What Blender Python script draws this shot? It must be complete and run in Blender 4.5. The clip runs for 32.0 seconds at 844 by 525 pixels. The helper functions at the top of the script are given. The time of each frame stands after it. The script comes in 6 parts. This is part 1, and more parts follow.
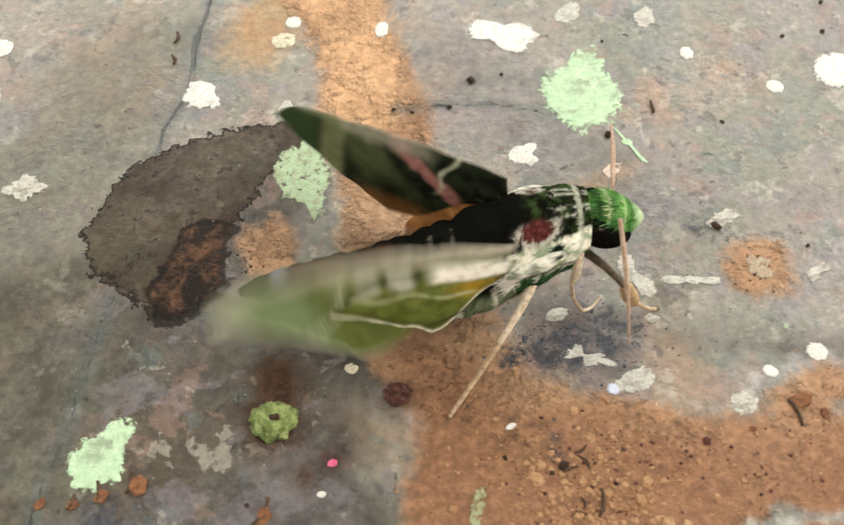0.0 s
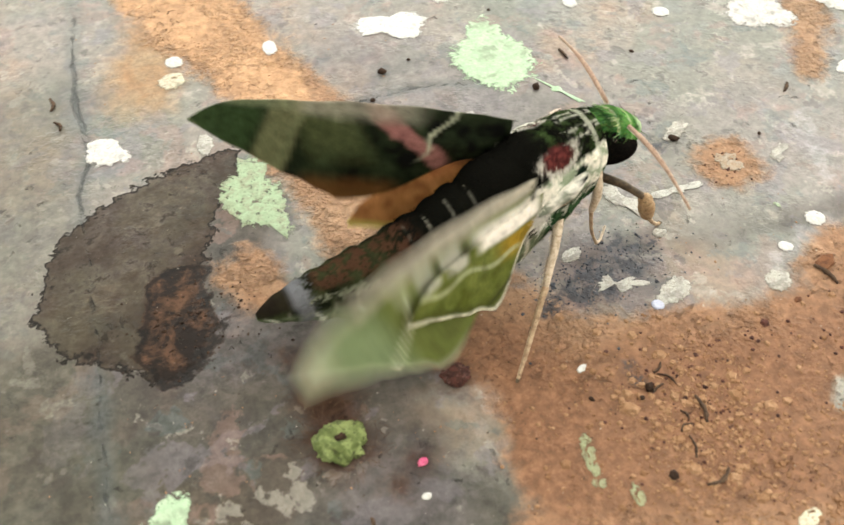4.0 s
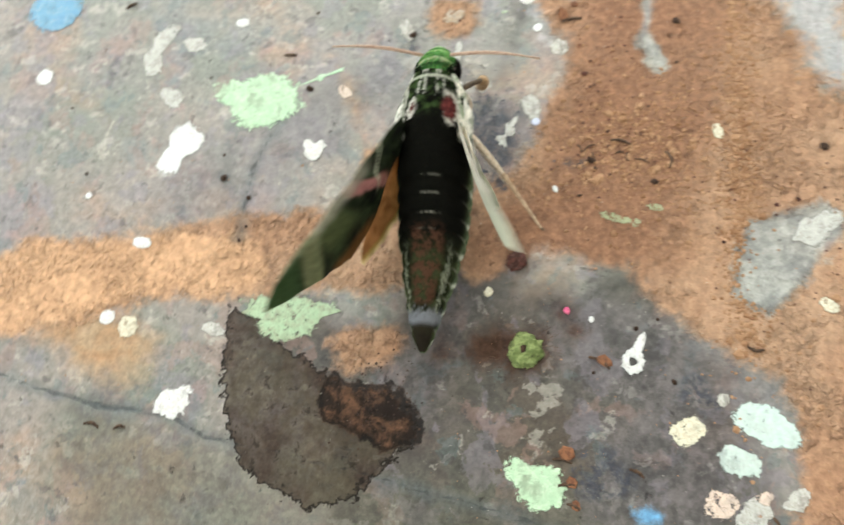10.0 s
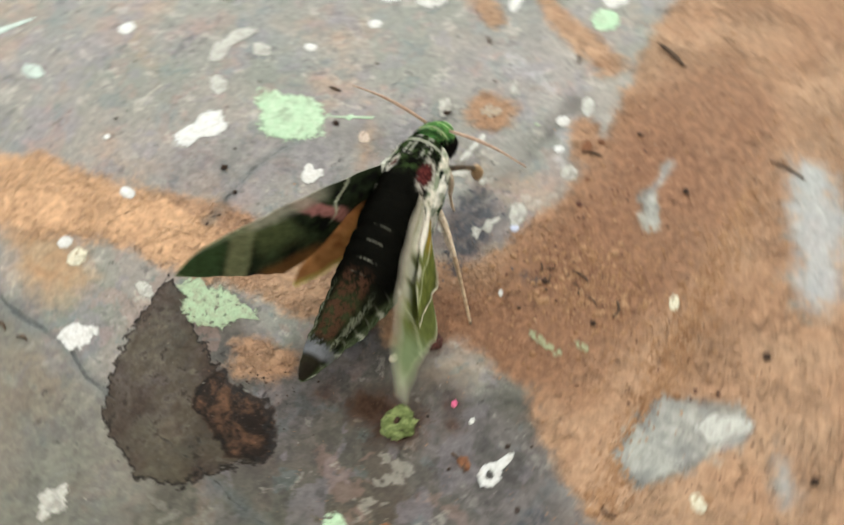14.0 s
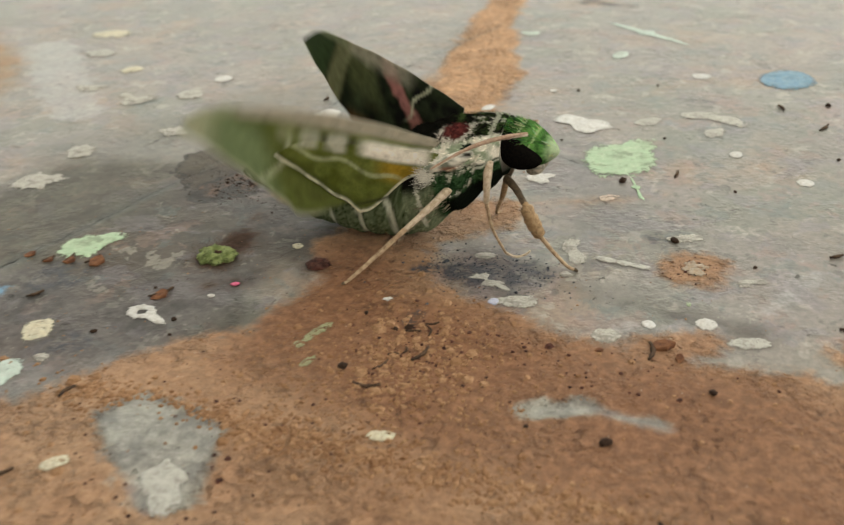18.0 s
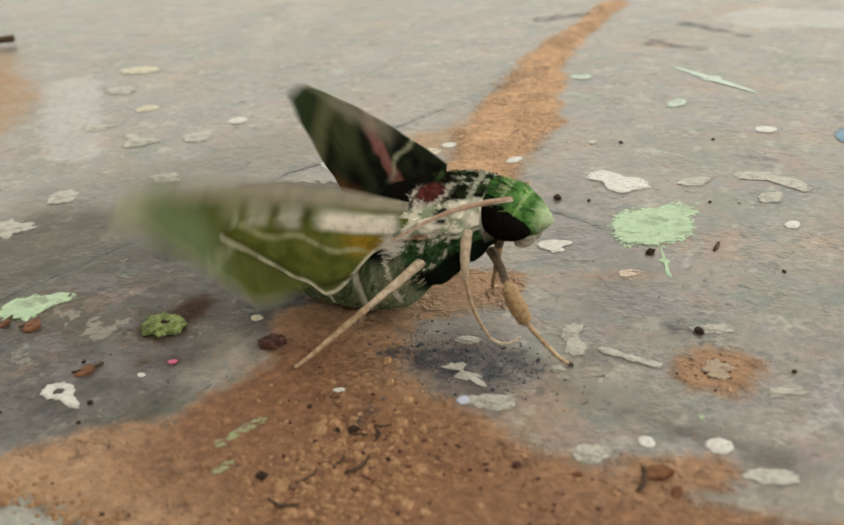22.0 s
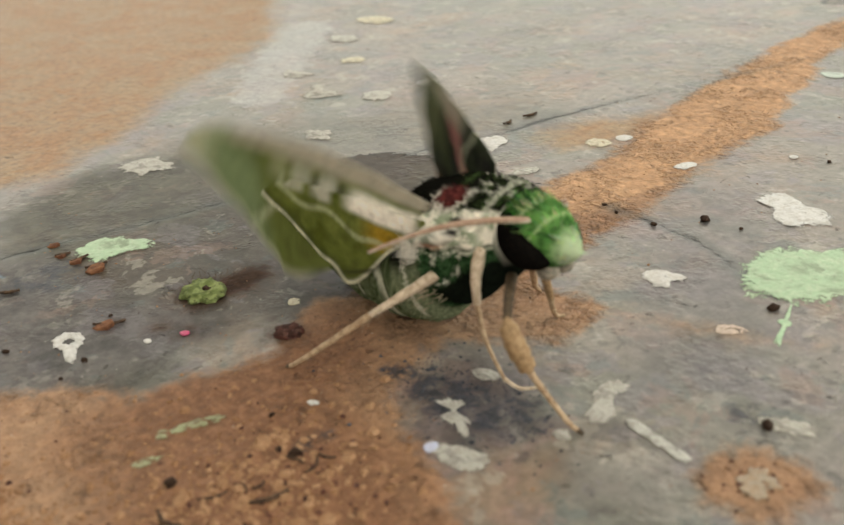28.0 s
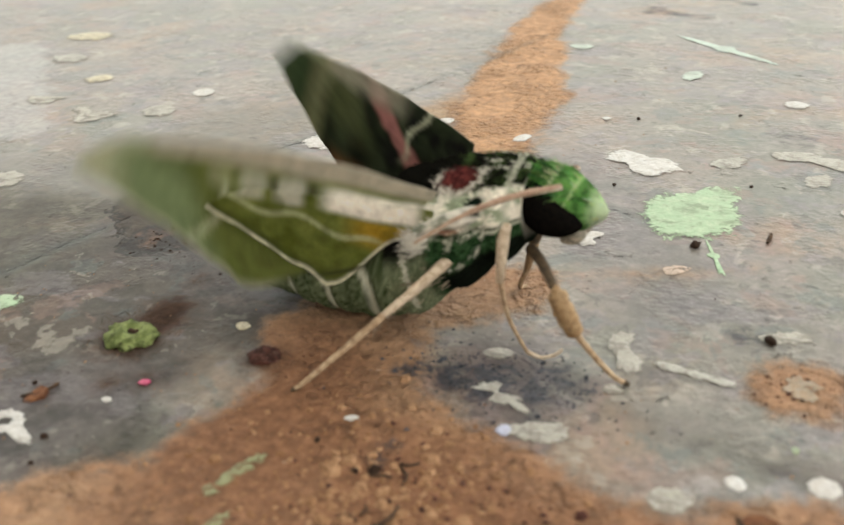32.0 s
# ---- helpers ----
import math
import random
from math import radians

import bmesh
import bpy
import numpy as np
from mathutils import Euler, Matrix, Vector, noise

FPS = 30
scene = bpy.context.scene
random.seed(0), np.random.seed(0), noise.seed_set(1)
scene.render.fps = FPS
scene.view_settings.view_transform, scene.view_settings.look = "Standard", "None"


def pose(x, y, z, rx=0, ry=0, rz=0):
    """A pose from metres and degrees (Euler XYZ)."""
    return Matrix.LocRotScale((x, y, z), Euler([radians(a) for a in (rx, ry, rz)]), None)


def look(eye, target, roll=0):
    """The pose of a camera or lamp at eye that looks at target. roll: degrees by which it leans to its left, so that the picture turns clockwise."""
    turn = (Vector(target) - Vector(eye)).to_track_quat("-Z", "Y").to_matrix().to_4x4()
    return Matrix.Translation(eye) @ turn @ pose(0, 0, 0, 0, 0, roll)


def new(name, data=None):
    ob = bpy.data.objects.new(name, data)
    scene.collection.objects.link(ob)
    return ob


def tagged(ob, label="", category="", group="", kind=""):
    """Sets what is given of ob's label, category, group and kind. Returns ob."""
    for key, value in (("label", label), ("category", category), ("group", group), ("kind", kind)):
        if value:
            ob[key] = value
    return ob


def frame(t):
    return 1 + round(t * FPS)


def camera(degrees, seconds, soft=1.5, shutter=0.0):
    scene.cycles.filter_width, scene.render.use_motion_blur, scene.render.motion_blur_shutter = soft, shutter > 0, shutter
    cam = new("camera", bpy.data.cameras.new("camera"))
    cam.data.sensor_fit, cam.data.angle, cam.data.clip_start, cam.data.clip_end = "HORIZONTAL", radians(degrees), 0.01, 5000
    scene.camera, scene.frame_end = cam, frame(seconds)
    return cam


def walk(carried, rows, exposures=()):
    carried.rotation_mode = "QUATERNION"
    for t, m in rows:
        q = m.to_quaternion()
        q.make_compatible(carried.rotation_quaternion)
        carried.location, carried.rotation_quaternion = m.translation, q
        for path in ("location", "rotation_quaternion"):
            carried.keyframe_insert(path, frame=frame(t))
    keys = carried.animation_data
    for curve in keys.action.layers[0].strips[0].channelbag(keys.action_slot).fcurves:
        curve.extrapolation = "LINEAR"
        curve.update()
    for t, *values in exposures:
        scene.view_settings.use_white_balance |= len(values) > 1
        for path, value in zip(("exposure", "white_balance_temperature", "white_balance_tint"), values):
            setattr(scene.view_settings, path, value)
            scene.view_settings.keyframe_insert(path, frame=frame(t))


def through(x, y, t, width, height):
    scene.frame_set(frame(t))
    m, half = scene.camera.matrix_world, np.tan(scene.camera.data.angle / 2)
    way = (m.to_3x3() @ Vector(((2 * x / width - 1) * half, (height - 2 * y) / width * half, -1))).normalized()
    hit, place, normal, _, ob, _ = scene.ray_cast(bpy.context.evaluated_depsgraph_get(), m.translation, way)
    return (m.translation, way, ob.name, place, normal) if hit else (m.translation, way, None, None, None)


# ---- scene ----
cam = camera(44.9, 32.0, soft=1.35, shutter=0.8)
PATH = [
    (0.0, -0.00798, -0.06663, 0.10322, 34.90, 0.81, -4.90),
    (0.5, -0.01380, -0.06397, 0.10152, 34.02, 0.17, -7.00),
    (1.0, -0.02020, -0.06382, 0.10036, 33.92, -0.91, -9.85),
    (1.5, -0.02332, -0.06331, 0.10093, 34.65, -1.06, -12.76),
    (2.0, -0.02650, -0.06530, 0.09873, 36.62, -0.67, -16.12),
    (2.5, -0.02840, -0.06628, 0.09574, 37.95, 0.05, -19.05),
    (3.0, -0.03262, -0.06611, 0.09296, 38.70, 0.30, -21.54),
    (3.5, -0.03566, -0.06571, 0.09061, 39.67, -0.00, -23.90),
    (5.5, -0.04386, -0.06172, 0.08541, 41.79, 0.64, -33.32),
    (6.0, -0.04813, -0.05953, 0.08400, 42.14, 0.96, -35.73),
    (6.5, -0.05374, -0.05359, 0.08178, 40.91, 1.76, -39.97),
    (7.0, -0.05755, -0.04472, 0.08826, 37.60, 4.20, -48.24),
    (7.5, -0.05972, -0.03637, 0.09517, 35.21, 5.33, -55.15),
    (8.0, -0.06462, -0.03323, 0.10405, 30.11, 8.13, -61.46),
    (8.5, -0.06428, -0.02782, 0.10806, 27.07, 9.35, -69.15),
    (9.0, -0.06070, -0.02509, 0.12191, 26.49, 9.07, -75.76),
    (9.5, -0.06793, -0.02625, 0.13084, 26.48, 9.54, -79.98),
    (10.0, -0.07153, -0.02728, 0.13655, 25.50, 9.31, -84.32),
    (10.5, -0.07169, -0.02631, 0.14286, 25.78, 8.60, -88.18),
    (11.0, -0.07427, -0.02509, 0.15138, 25.69, 8.26, -91.06),
    (11.5, -0.07885, -0.02557, 0.15155, 26.02, 8.10, -92.58),
    (12.0, -0.07632, -0.02517, 0.14880, 26.19, 7.72, -93.39),
    (12.5, -0.07337, -0.02805, 0.14606, 26.67, 7.86, -93.08),
    (13.0, -0.07655, -0.03267, 0.14793, 28.84, 8.02, -88.77),
    (13.5, -0.08003, -0.04240, 0.13956, 32.67, 6.09, -76.03),
    (14.0, -0.07211, -0.05545, 0.13169, 34.79, 3.37, -60.97),
    (14.5, -0.06031, -0.07182, 0.12868, 38.22, -0.01, -41.87),
    (15.0, -0.04080, -0.09106, 0.12529, 40.29, -1.83, -24.35),
    (15.5, -0.01153, -0.10982, 0.12579, 45.19, -0.98, -7.38),
    (17.5, 0.06236, -0.11753, 0.07323, 60.36, 2.82, 21.77),
    (18.0, 0.05186, -0.11210, 0.06259, 61.25, 2.78, 22.74),
    (18.5, 0.05185, -0.10514, 0.06084, 62.37, 2.86, 22.85),
    (19.0, 0.04764, -0.09975, 0.05864, 63.25, 2.90, 22.51),
    (19.5, 0.04484, -0.09463, 0.05759, 63.69, 3.08, 22.17),
    (20.0, 0.04158, -0.08998, 0.05654, 63.75, 3.17, 21.83),
    (20.5, 0.04120, -0.08561, 0.05391, 63.68, 3.23, 21.83),
    (21.0, 0.03982, -0.08342, 0.05372, 63.48, 3.28, 22.31),
    (21.5, 0.04765, -0.08800, 0.05525, 63.62, 3.59, 25.09),
    (22.0, 0.05693, -0.08757, 0.05652, 63.70, 3.67, 29.00),
    (22.5, 0.06217, -0.07870, 0.05629, 63.69, 3.76, 32.48),
    (23.0, 0.06623, -0.07375, 0.05577, 63.56, 3.87, 35.83),
    (23.5, 0.06980, -0.06616, 0.05463, 63.33, 3.93, 38.94),
    (24.0, 0.07171, -0.05927, 0.05458, 62.83, 3.87, 41.85),
    (24.5, 0.07425, -0.05063, 0.05364, 62.60, 4.22, 45.18),
    (26.5, 0.07740, -0.04376, 0.05224, 62.24, 4.38, 53.15),
    (27.0, 0.07655, -0.04780, 0.05228, 62.38, 4.23, 53.22),
    (27.5, 0.07382, -0.05106, 0.05198, 62.73, 4.35, 52.65),
    (28.0, 0.07139, -0.05473, 0.05185, 62.87, 4.10, 50.96),
    (28.5, 0.07048, -0.05615, 0.05120, 62.93, 3.94, 49.24),
    (29.0, 0.06733, -0.05922, 0.05086, 62.71, 3.39, 46.72),
    (29.5, 0.06547, -0.06200, 0.05045, 62.76, 3.22, 44.51),
    (30.0, 0.06247, -0.06519, 0.05090, 62.74, 3.03, 41.45),
    (30.5, 0.05729, -0.06877, 0.05053, 62.61, 2.91, 38.12),
    (31.0, 0.05390, -0.07006, 0.05058, 62.33, 2.74, 34.53),
    (31.5, 0.04822, -0.07285, 0.05033, 62.29, 2.60, 30.71),
    (32.0, 0.04233, -0.07615, 0.05082, 62.22, 2.43, 26.27),
]
cam.data.dof.use_dof, cam.data.dof.focus_distance, cam.data.dof.aperture_fstop = True, 0.127, 46.0
walk(cam, [(t, pose(x, y, z, rx, ry, rz)) for t, x, y, z, rx, ry, rz in PATH],
     [(0, 2.47, 7300, 4), (6, 2.6, 7000, 3), (9, 2.55, 6600, 0), (14, 2.34, 6800, 2), (17.5, 1.77, 7500, 3), (24.5, 1.76, 7600, 3), (28, 1.83, 7600, 4), (32, 2.0, 7250, 5)])

# ---- light: an overcast bright sky that reaches in under an added, unseen ceiling from its open sides ----
MM = 0.001
SUN_EL, SUN_AZ = 80.0, 60.0
world = bpy.data.worlds.new("sky")
scene.world = world
world.use_nodes = True
wn = world.node_tree.nodes
sky = wn.new("ShaderNodeTexSky")
sky.sky_type = "NISHITA"
sky.sun_disc = False
sky.sun_elevation, sky.sun_rotation = radians(SUN_EL), radians(SUN_AZ)
sky.dust_density, sky.ozone_density = 5.0, 0.2
cloud = wn.new("ShaderNodeHueSaturation")  # thin cloud greys the blue
cloud.inputs["Saturation"].default_value = 0.12
world.node_tree.links.new(sky.outputs[0], cloud.inputs["Color"])
world.node_tree.links.new(cloud.outputs[0], wn["Background"].inputs[0])
wn["Background"].inputs[1].default_value = 0.15
sun_data = bpy.data.lights.new("sun", "SUN")
sun_data.energy, sun_data.angle, sun_data.color = 1.5, radians(30), (1.0, 0.95, 0.88)
sun = new("sun", sun_data)
az, el = radians(SUN_AZ), radians(SUN_EL)
sun.matrix_basis = look((math.sin(az) * math.cos(el), math.cos(az) * math.cos(el), math.sin(el)), (0, 0, 0))


# ---- small tools ----
def part(name, bm, material, parent=None, label=""):
    """One mesh object from a bmesh, under a thing or a part."""
    me = bpy.data.meshes.new(name)
    bm.to_mesh(me)
    bm.free()
    return mesh_part(name, me, material, parent, label)


def mesh_part(name, me, material, parent=None, label="", smooth=True):
    if smooth:
        me.shade_smooth()
    me.materials.append(material)
    ob = new(name, me)
    if parent:
        ob.parent = parent
    if label:
        ob["label"] = label
    return ob


def thing(name, label, category, group="", at=(0, 0, 0)):
    ob = new(name)
    ob.empty_display_size = 0.005
    ob.location = at
    return tagged(ob, label, category, group)


def hash2(ix, iy, seed):
    h = (ix.astype(np.int64) * 374761393 + iy.astype(np.int64) * 668265263 + seed * 974634777) & 0x7FFFFFFF
    h = ((h ^ (h >> 13)) * 1274126177) & 0x7FFFFFFF
    return ((h ^ (h >> 16)) & 0xFFFF) / 65535.0


def vnoise(x, y, seed=0):
    ix, iy = np.floor(x), np.floor(y)
    fx, fy = x - ix, y - iy
    fx, fy = fx * fx * (3 - 2 * fx), fy * fy * (3 - 2 * fy)
    a, b = hash2(ix, iy, seed), hash2(ix + 1, iy, seed)
    c, d = hash2(ix, iy + 1, seed), hash2(ix + 1, iy + 1, seed)
    return (a + (b - a) * fx) * (1 - fy) + (c + (d - c) * fx) * fy


def fbm(x, y, size, seed=0, octaves=4):
    """Soft noise about zero, from -1 to 1, whose largest lumps are size across."""
    total, amp, norm = 0, 1.0, 0
    for k in range(octaves):
        total = total + amp * (vnoise(x / size * 2**k + 17.3 * k, y / size * 2**k - 9.1 * k, seed + k) * 2 - 1)
        norm, amp = norm + amp, amp * 0.55
    return total / norm * 1.5


def capsule(X, Y, chain):
    """Depth inside a chain of (x, y, r): positive inside."""
    best = np.full_like(X, -1e3)
    for (x0, y0, r0), (x1, y1, r1) in zip(chain, chain[1:] if len(chain) > 1 else chain):
        dx, dy = x1 - x0, y1 - y0
        s = np.clip(((X - x0) * dx + (Y - y0) * dy) / max(dx * dx + dy * dy, 1e-9), 0, 1)
        best = np.maximum(best, r0 + (r1 - r0) * s - np.hypot(X - x0 - s * dx, Y - y0 - s * dy))
    return best


def area(X, Y, corners):
    """Depth inside a polygon: positive inside."""
    inside, near = np.zeros(X.shape, bool), np.full_like(X, 1e9)
    for (x0, y0), (x1, y1) in zip(corners, corners[1:] + corners[:1]):
        dx, dy = x1 - x0, y1 - y0
        s = np.clip(((X - x0) * dx + (Y - y0) * dy) / (dx * dx + dy * dy), 0, 1)
        near = np.minimum(near, np.hypot(X - x0 - s * dx, Y - y0 - s * dy))
        if y0 != y1:
            inside ^= ((y0 > Y) != (y1 > Y)) & (X < x0 + (Y - y0) / (y1 - y0) * dx)
    return np.where(inside, near, -near)


# ---- materials ----
class Graph:
    """A node material written as nested calls."""

    def __init__(self, name):
        self.mat = bpy.data.materials.new(name)
        self.mat.use_nodes = True
        self.tree = self.mat.node_tree
        self.bsdf = self.tree.nodes["Principled BSDF"]
        self.co = self.node("ShaderNodeTexCoord").outputs["Object"]

    def node(self, kind, **inputs):
        n = self.tree.nodes.new(kind)
        for key, value in inputs.items():
            self.put(n.inputs[key], value)
        return n

    def put(self, socket, value):
        if isinstance(value, bpy.types.NodeSocket):
            self.tree.links.new(value, socket)
        elif isinstance(value, tuple) and len(value) == 3 and socket.type == "RGBA":
            socket.default_value = (*value, 1)
        else:
            socket.default_value = value

    def noise(self, mm, detail=4.0, rough=0.55, warp=0.0, seed=0.0):
        off = self.node("ShaderNodeVectorMath", **{})
        off.operation = "ADD"
        self.put(off.inputs[0], self.co)
        off.inputs[1].default_value = (seed, seed * 0.7, 0)
        n = self.node("ShaderNodeTexNoise", Vector=off.outputs[0], Scale=1.0 / (mm * MM), Detail=detail, Roughness=rough, Distortion=warp)
        return n.outputs[0]

    def smear(self, mm, stretch, seed=5.0):
        m = self.node("ShaderNodeMapping", Vector=self.co)
        m.inputs["Rotation"].default_value = (0, 0, 0.6)
        m.inputs["Scale"].default_value = (1.0, 1.0 / stretch, 1.0)
        n = self.node("ShaderNodeTexNoise", Vector=m.outputs[0], Scale=1.0 / (mm * MM), Detail=7.0, Roughness=0.66, Distortion=0.15)
        return n.outputs[0]

    def attr(self, name, colour=False):
        n = self.node("ShaderNodeAttribute")
        n.attribute_name = name
        return n.outputs["Color" if colour else "Fac"]

    def op(self, kind, a, b=0.0, c=0.0):
        n = self.node("ShaderNodeMath")
        n.operation = kind
        for s, v in zip(n.inputs, (a, b, c)):
            self.put(s, v)
        return n.outputs[0]

    def step(self, value, low, high, out0=0.0, out1=1.0):
        n = self.node("ShaderNodeMapRange", Value=value, **{"From Min": low, "From Max": high, "To Min": out0, "To Max": out1})
        n.interpolation_type = "SMOOTHSTEP"
        return n.outputs[0]

    def mix(self, fac, a, b, blend="MIX"):
        n = self.node("ShaderNodeMix")
        n.data_type, n.blend_type = "RGBA", blend
        self.put(n.inputs[0], fac)
        self.put(n.inputs[6], a)
        self.put(n.inputs[7], b)
        return n.outputs[2]

    def bump(self, height, strength, distance):
        n = self.node("ShaderNodeBump", Height=height, Strength=strength, Distance=distance)
        self.put(self.bsdf.inputs["Normal"], n.outputs[0])

    def done(self, colour, rough=0.6, spec=0.5):
        self.put(self.bsdf.inputs["Base Color"], colour)
        self.put(self.bsdf.inputs["Roughness"], rough)
        self.put(self.bsdf.inputs["Specular IOR Level"], spec)
        return self.mat


def ground_material():
    g = Graph("painted concrete")
    big, mid, fine = g.noise(30, 5), g.noise(7, 6, 0.62, 0.5, 3), g.noise(1.3, 6, 0.68, 0.2, 5)
    micro = g.noise(0.4, 4, 0.65, 0, 8)
    layer, worn = g.noise(11, 8, 0.66, 0.3, 9), g.noise(5.5, 8, 0.7, 0.2, 15)
    # weathered grey enamel, with older coats of paint that show through
    col = g.mix(g.step(big, 0.36, 0.64), (0.225, 0.225, 0.195), (0.275, 0.248, 0.235))

    def coat(mm, seed, low, high, amount, tone, rough=0.62):
        return g.mix(g.op("MULTIPLY", g.step(g.noise(mm, 8, rough, 0.25, seed), low, high), amount), col, tone)

    col = coat(26, 9, 0.46, 0.58, 0.5, (0.32, 0.275, 0.245), 0.5)
    col = coat(19, 13, 0.50, 0.62, 0.5, (0.21, 0.235, 0.20), 0.5)
    col = coat(22, 21, 0.52, 0.66, 0.5, (0.36, 0.225, 0.14), 0.52)
    col = coat(15, 33, 0.54, 0.64, 0.45, (0.19, 0.215, 0.225), 0.55)
    col = coat(12, 43, 0.55, 0.63, 0.4, (0.235, 0.205, 0.25), 0.55)
    col = coat(9, 37, 0.58, 0.63, 0.35, (0.33, 0.21, 0.20))
    col = coat(7, 15, 0.57, 0.62, 0.4, g.mix(fine, (0.13, 0.125, 0.125), (0.20, 0.19, 0.185)))
    col = coat(5, 47, 0.60, 0.64, 0.5, (0.44, 0.41, 0.36))
    col = coat(3.2, 53, 0.63, 0.67, 0.5, (0.10, 0.095, 0.085))
    smear = g.smear(9, 2.4)
    col = g.mix(g.op("MULTIPLY", g.step(smear, 0.54, 0.68), 0.3), col, (0.15, 0.145, 0.135))
    col = g.mix(g.op("MULTIPLY", g.step(smear, 0.46, 0.32), 0.25), col, (0.40, 0.375, 0.34))
    ragged = g.op("ADD", g.op("MULTIPLY", g.op("SUBTRACT", g.noise(4.5, 7, 0.66, 0.5, 41), 0.5), 6.5), g.op("MULTIPLY", g.op("SUBTRACT", fine, 0.5), 2.6))

    def field(name, soft, amount=1.0):
        f = g.op("ADD", g.attr(name), g.op("MULTIPLY", ragged, min(1.0, soft * 0.55 + 0.3)))
        return g.op("MULTIPLY", g.step(f, -soft, soft), amount)

    col = g.mix(field("grime", 3.6, 0.69), col, g.mix(g.step(worn, 0.36, 0.66), (0.092, 0.080, 0.067), (0.034, 0.028, 0.022)))
    col = coat(7, 113, 0.555, 0.59, 0.45, (0.235, 0.215, 0.245))
    col = coat(9, 117, 0.565, 0.60, 0.4, (0.30, 0.20, 0.17))
    col = coat(5, 119, 0.59, 0.62, 0.5, (0.40, 0.38, 0.34))
    col = coat(6, 121, 0.59, 0.62, 0.4, (0.13, 0.175, 0.18))
    col = coat(4, 127, 0.60, 0.63, 0.45, (0.085, 0.075, 0.075))
    col = g.mix(field("olive", 5.0, 0.6), col, g.mix(g.step(worn, 0.38, 0.62), (0.165, 0.160, 0.125), (0.105, 0.098, 0.078)))
    col = g.mix(field("mauve", 3.0, 0.5), col, g.mix(g.step(worn, 0.4, 0.62), (0.215, 0.195, 0.205), (0.10, 0.092, 0.100)))
    col = g.mix(field("pale", 1.6, 0.62), col, g.mix(mid, (0.47, 0.475, 0.48), (0.33, 0.335, 0.35)))
    col = g.mix(field("peach", 4.0, 0.85), col, g.mix(g.step(mid, 0.35, 0.65), (0.40, 0.225, 0.10), (0.40, 0.285, 0.175)))
    rust = field("rust", 1.4)
    rust_col = g.mix(g.step(g.noise(24, 4, 0.5, 0.3, 51), 0.36, 0.64), (0.375, 0.222, 0.13), (0.44, 0.29, 0.187))
    rust_col = g.mix(g.op("MULTIPLY", g.step(layer, 0.45, 0.66), 0.5), rust_col, (0.39, 0.222, 0.126))
    rust_col = g.mix(g.op("MULTIPLY", g.step(worn, 0.52, 0.68), 0.3), rust_col, (0.47, 0.32, 0.21))
    rust_col = g.mix(g.op("MULTIPLY", g.step(fine, 0.52, 0.72), 0.4), rust_col, (0.44, 0.295, 0.185))
    col = g.mix(g.op("MULTIPLY", rust, 0.94), col, rust_col)
    # redder rust near the moth; shade over the near floor darkened into it
    ruddy_shade = field("ruddy", 5.0)
    calm = g.op("SUBTRACT", 1.0, g.op("MULTIPLY", ruddy_shade, 0.75))
    col = g.mix(g.op("MULTIPLY", ruddy_shade, 0.62), col, g.mix(g.step(fine, 0.35, 0.65), (0.20, 0.095, 0.048), (0.25, 0.125, 0.066)))
    col = g.mix(field("tan", 1.6, 0.82), col, g.mix(g.step(worn, 0.4, 0.6), (0.58, 0.37, 0.215), (0.51, 0.32, 0.185)))
    col = g.mix(field("bare", 0.6, 0.9), col, g.mix(g.step(worn, 0.4, 0.6), (0.39, 0.39, 0.36), (0.22, 0.22, 0.215)))
    col = g.mix(field("blue", 1.0, 0.85), col, (0.13, 0.36, 0.58))
    col = g.mix(g.op("MULTIPLY", field("slate", 0.8, 0.85), g.step(g.noise(2.2, 8, 0.72, 0.3, 131), 0.44, 0.56, 0.08, 1.0)), col, g.mix(fine, (0.030, 0.036, 0.052), (0.105, 0.112, 0.14)))
    col = g.mix(field("brown", 2.2, 0.85), col, g.mix(fine, (0.045, 0.022, 0.014), (0.14, 0.075, 0.045)))
    edge = g.op("ADD", g.op("ADD", g.attr("wet"), g.op("MULTIPLY", ragged, 0.3)), g.op("MULTIPLY", g.op("SUBTRACT", g.noise(1.2, 4, 0.6, 0.2, 71), 0.5), 4.6))
    wet = g.step(edge, -0.12, 0.12)
    rim = g.op("MULTIPLY", wet, g.op("SUBTRACT", 1.0, g.step(edge, 0.15, 0.8)))
    blot = g.noise(3.2, 9, 0.72, 0.1, 91)
    soaked = g.mix(g.step(g.noise(9, 6, 0.6, 0.3, 143), 0.40, 0.62), (0.095, 0.078, 0.052), (0.058, 0.036, 0.024))
    col = g.mix(g.op("MULTIPLY", wet, g.step(blot, 0.38, 0.60, 0.92, 0.70)), col, soaked)
    col = g.mix(g.op("MULTIPLY", wet, g.op("MULTIPLY", g.step(blot, 0.56, 0.62), 0.7)), col, (0.035, 0.024, 0.015))
    col = g.mix(g.op("MULTIPLY", rim, 0.95), col, (0.018, 0.012, 0.009))
    core = g.step(g.op("ADD", g.attr("wetcore"), g.op("MULTIPLY", ragged, 0.8)), -0.35, 0.35)
    core_rim = g.op("MULTIPLY", core, g.op("SUBTRACT", 1.0, g.step(g.op("ADD", g.attr("wetcore"), g.op("MULTIPLY", ragged, 0.8)), 0.4, 1.5)))
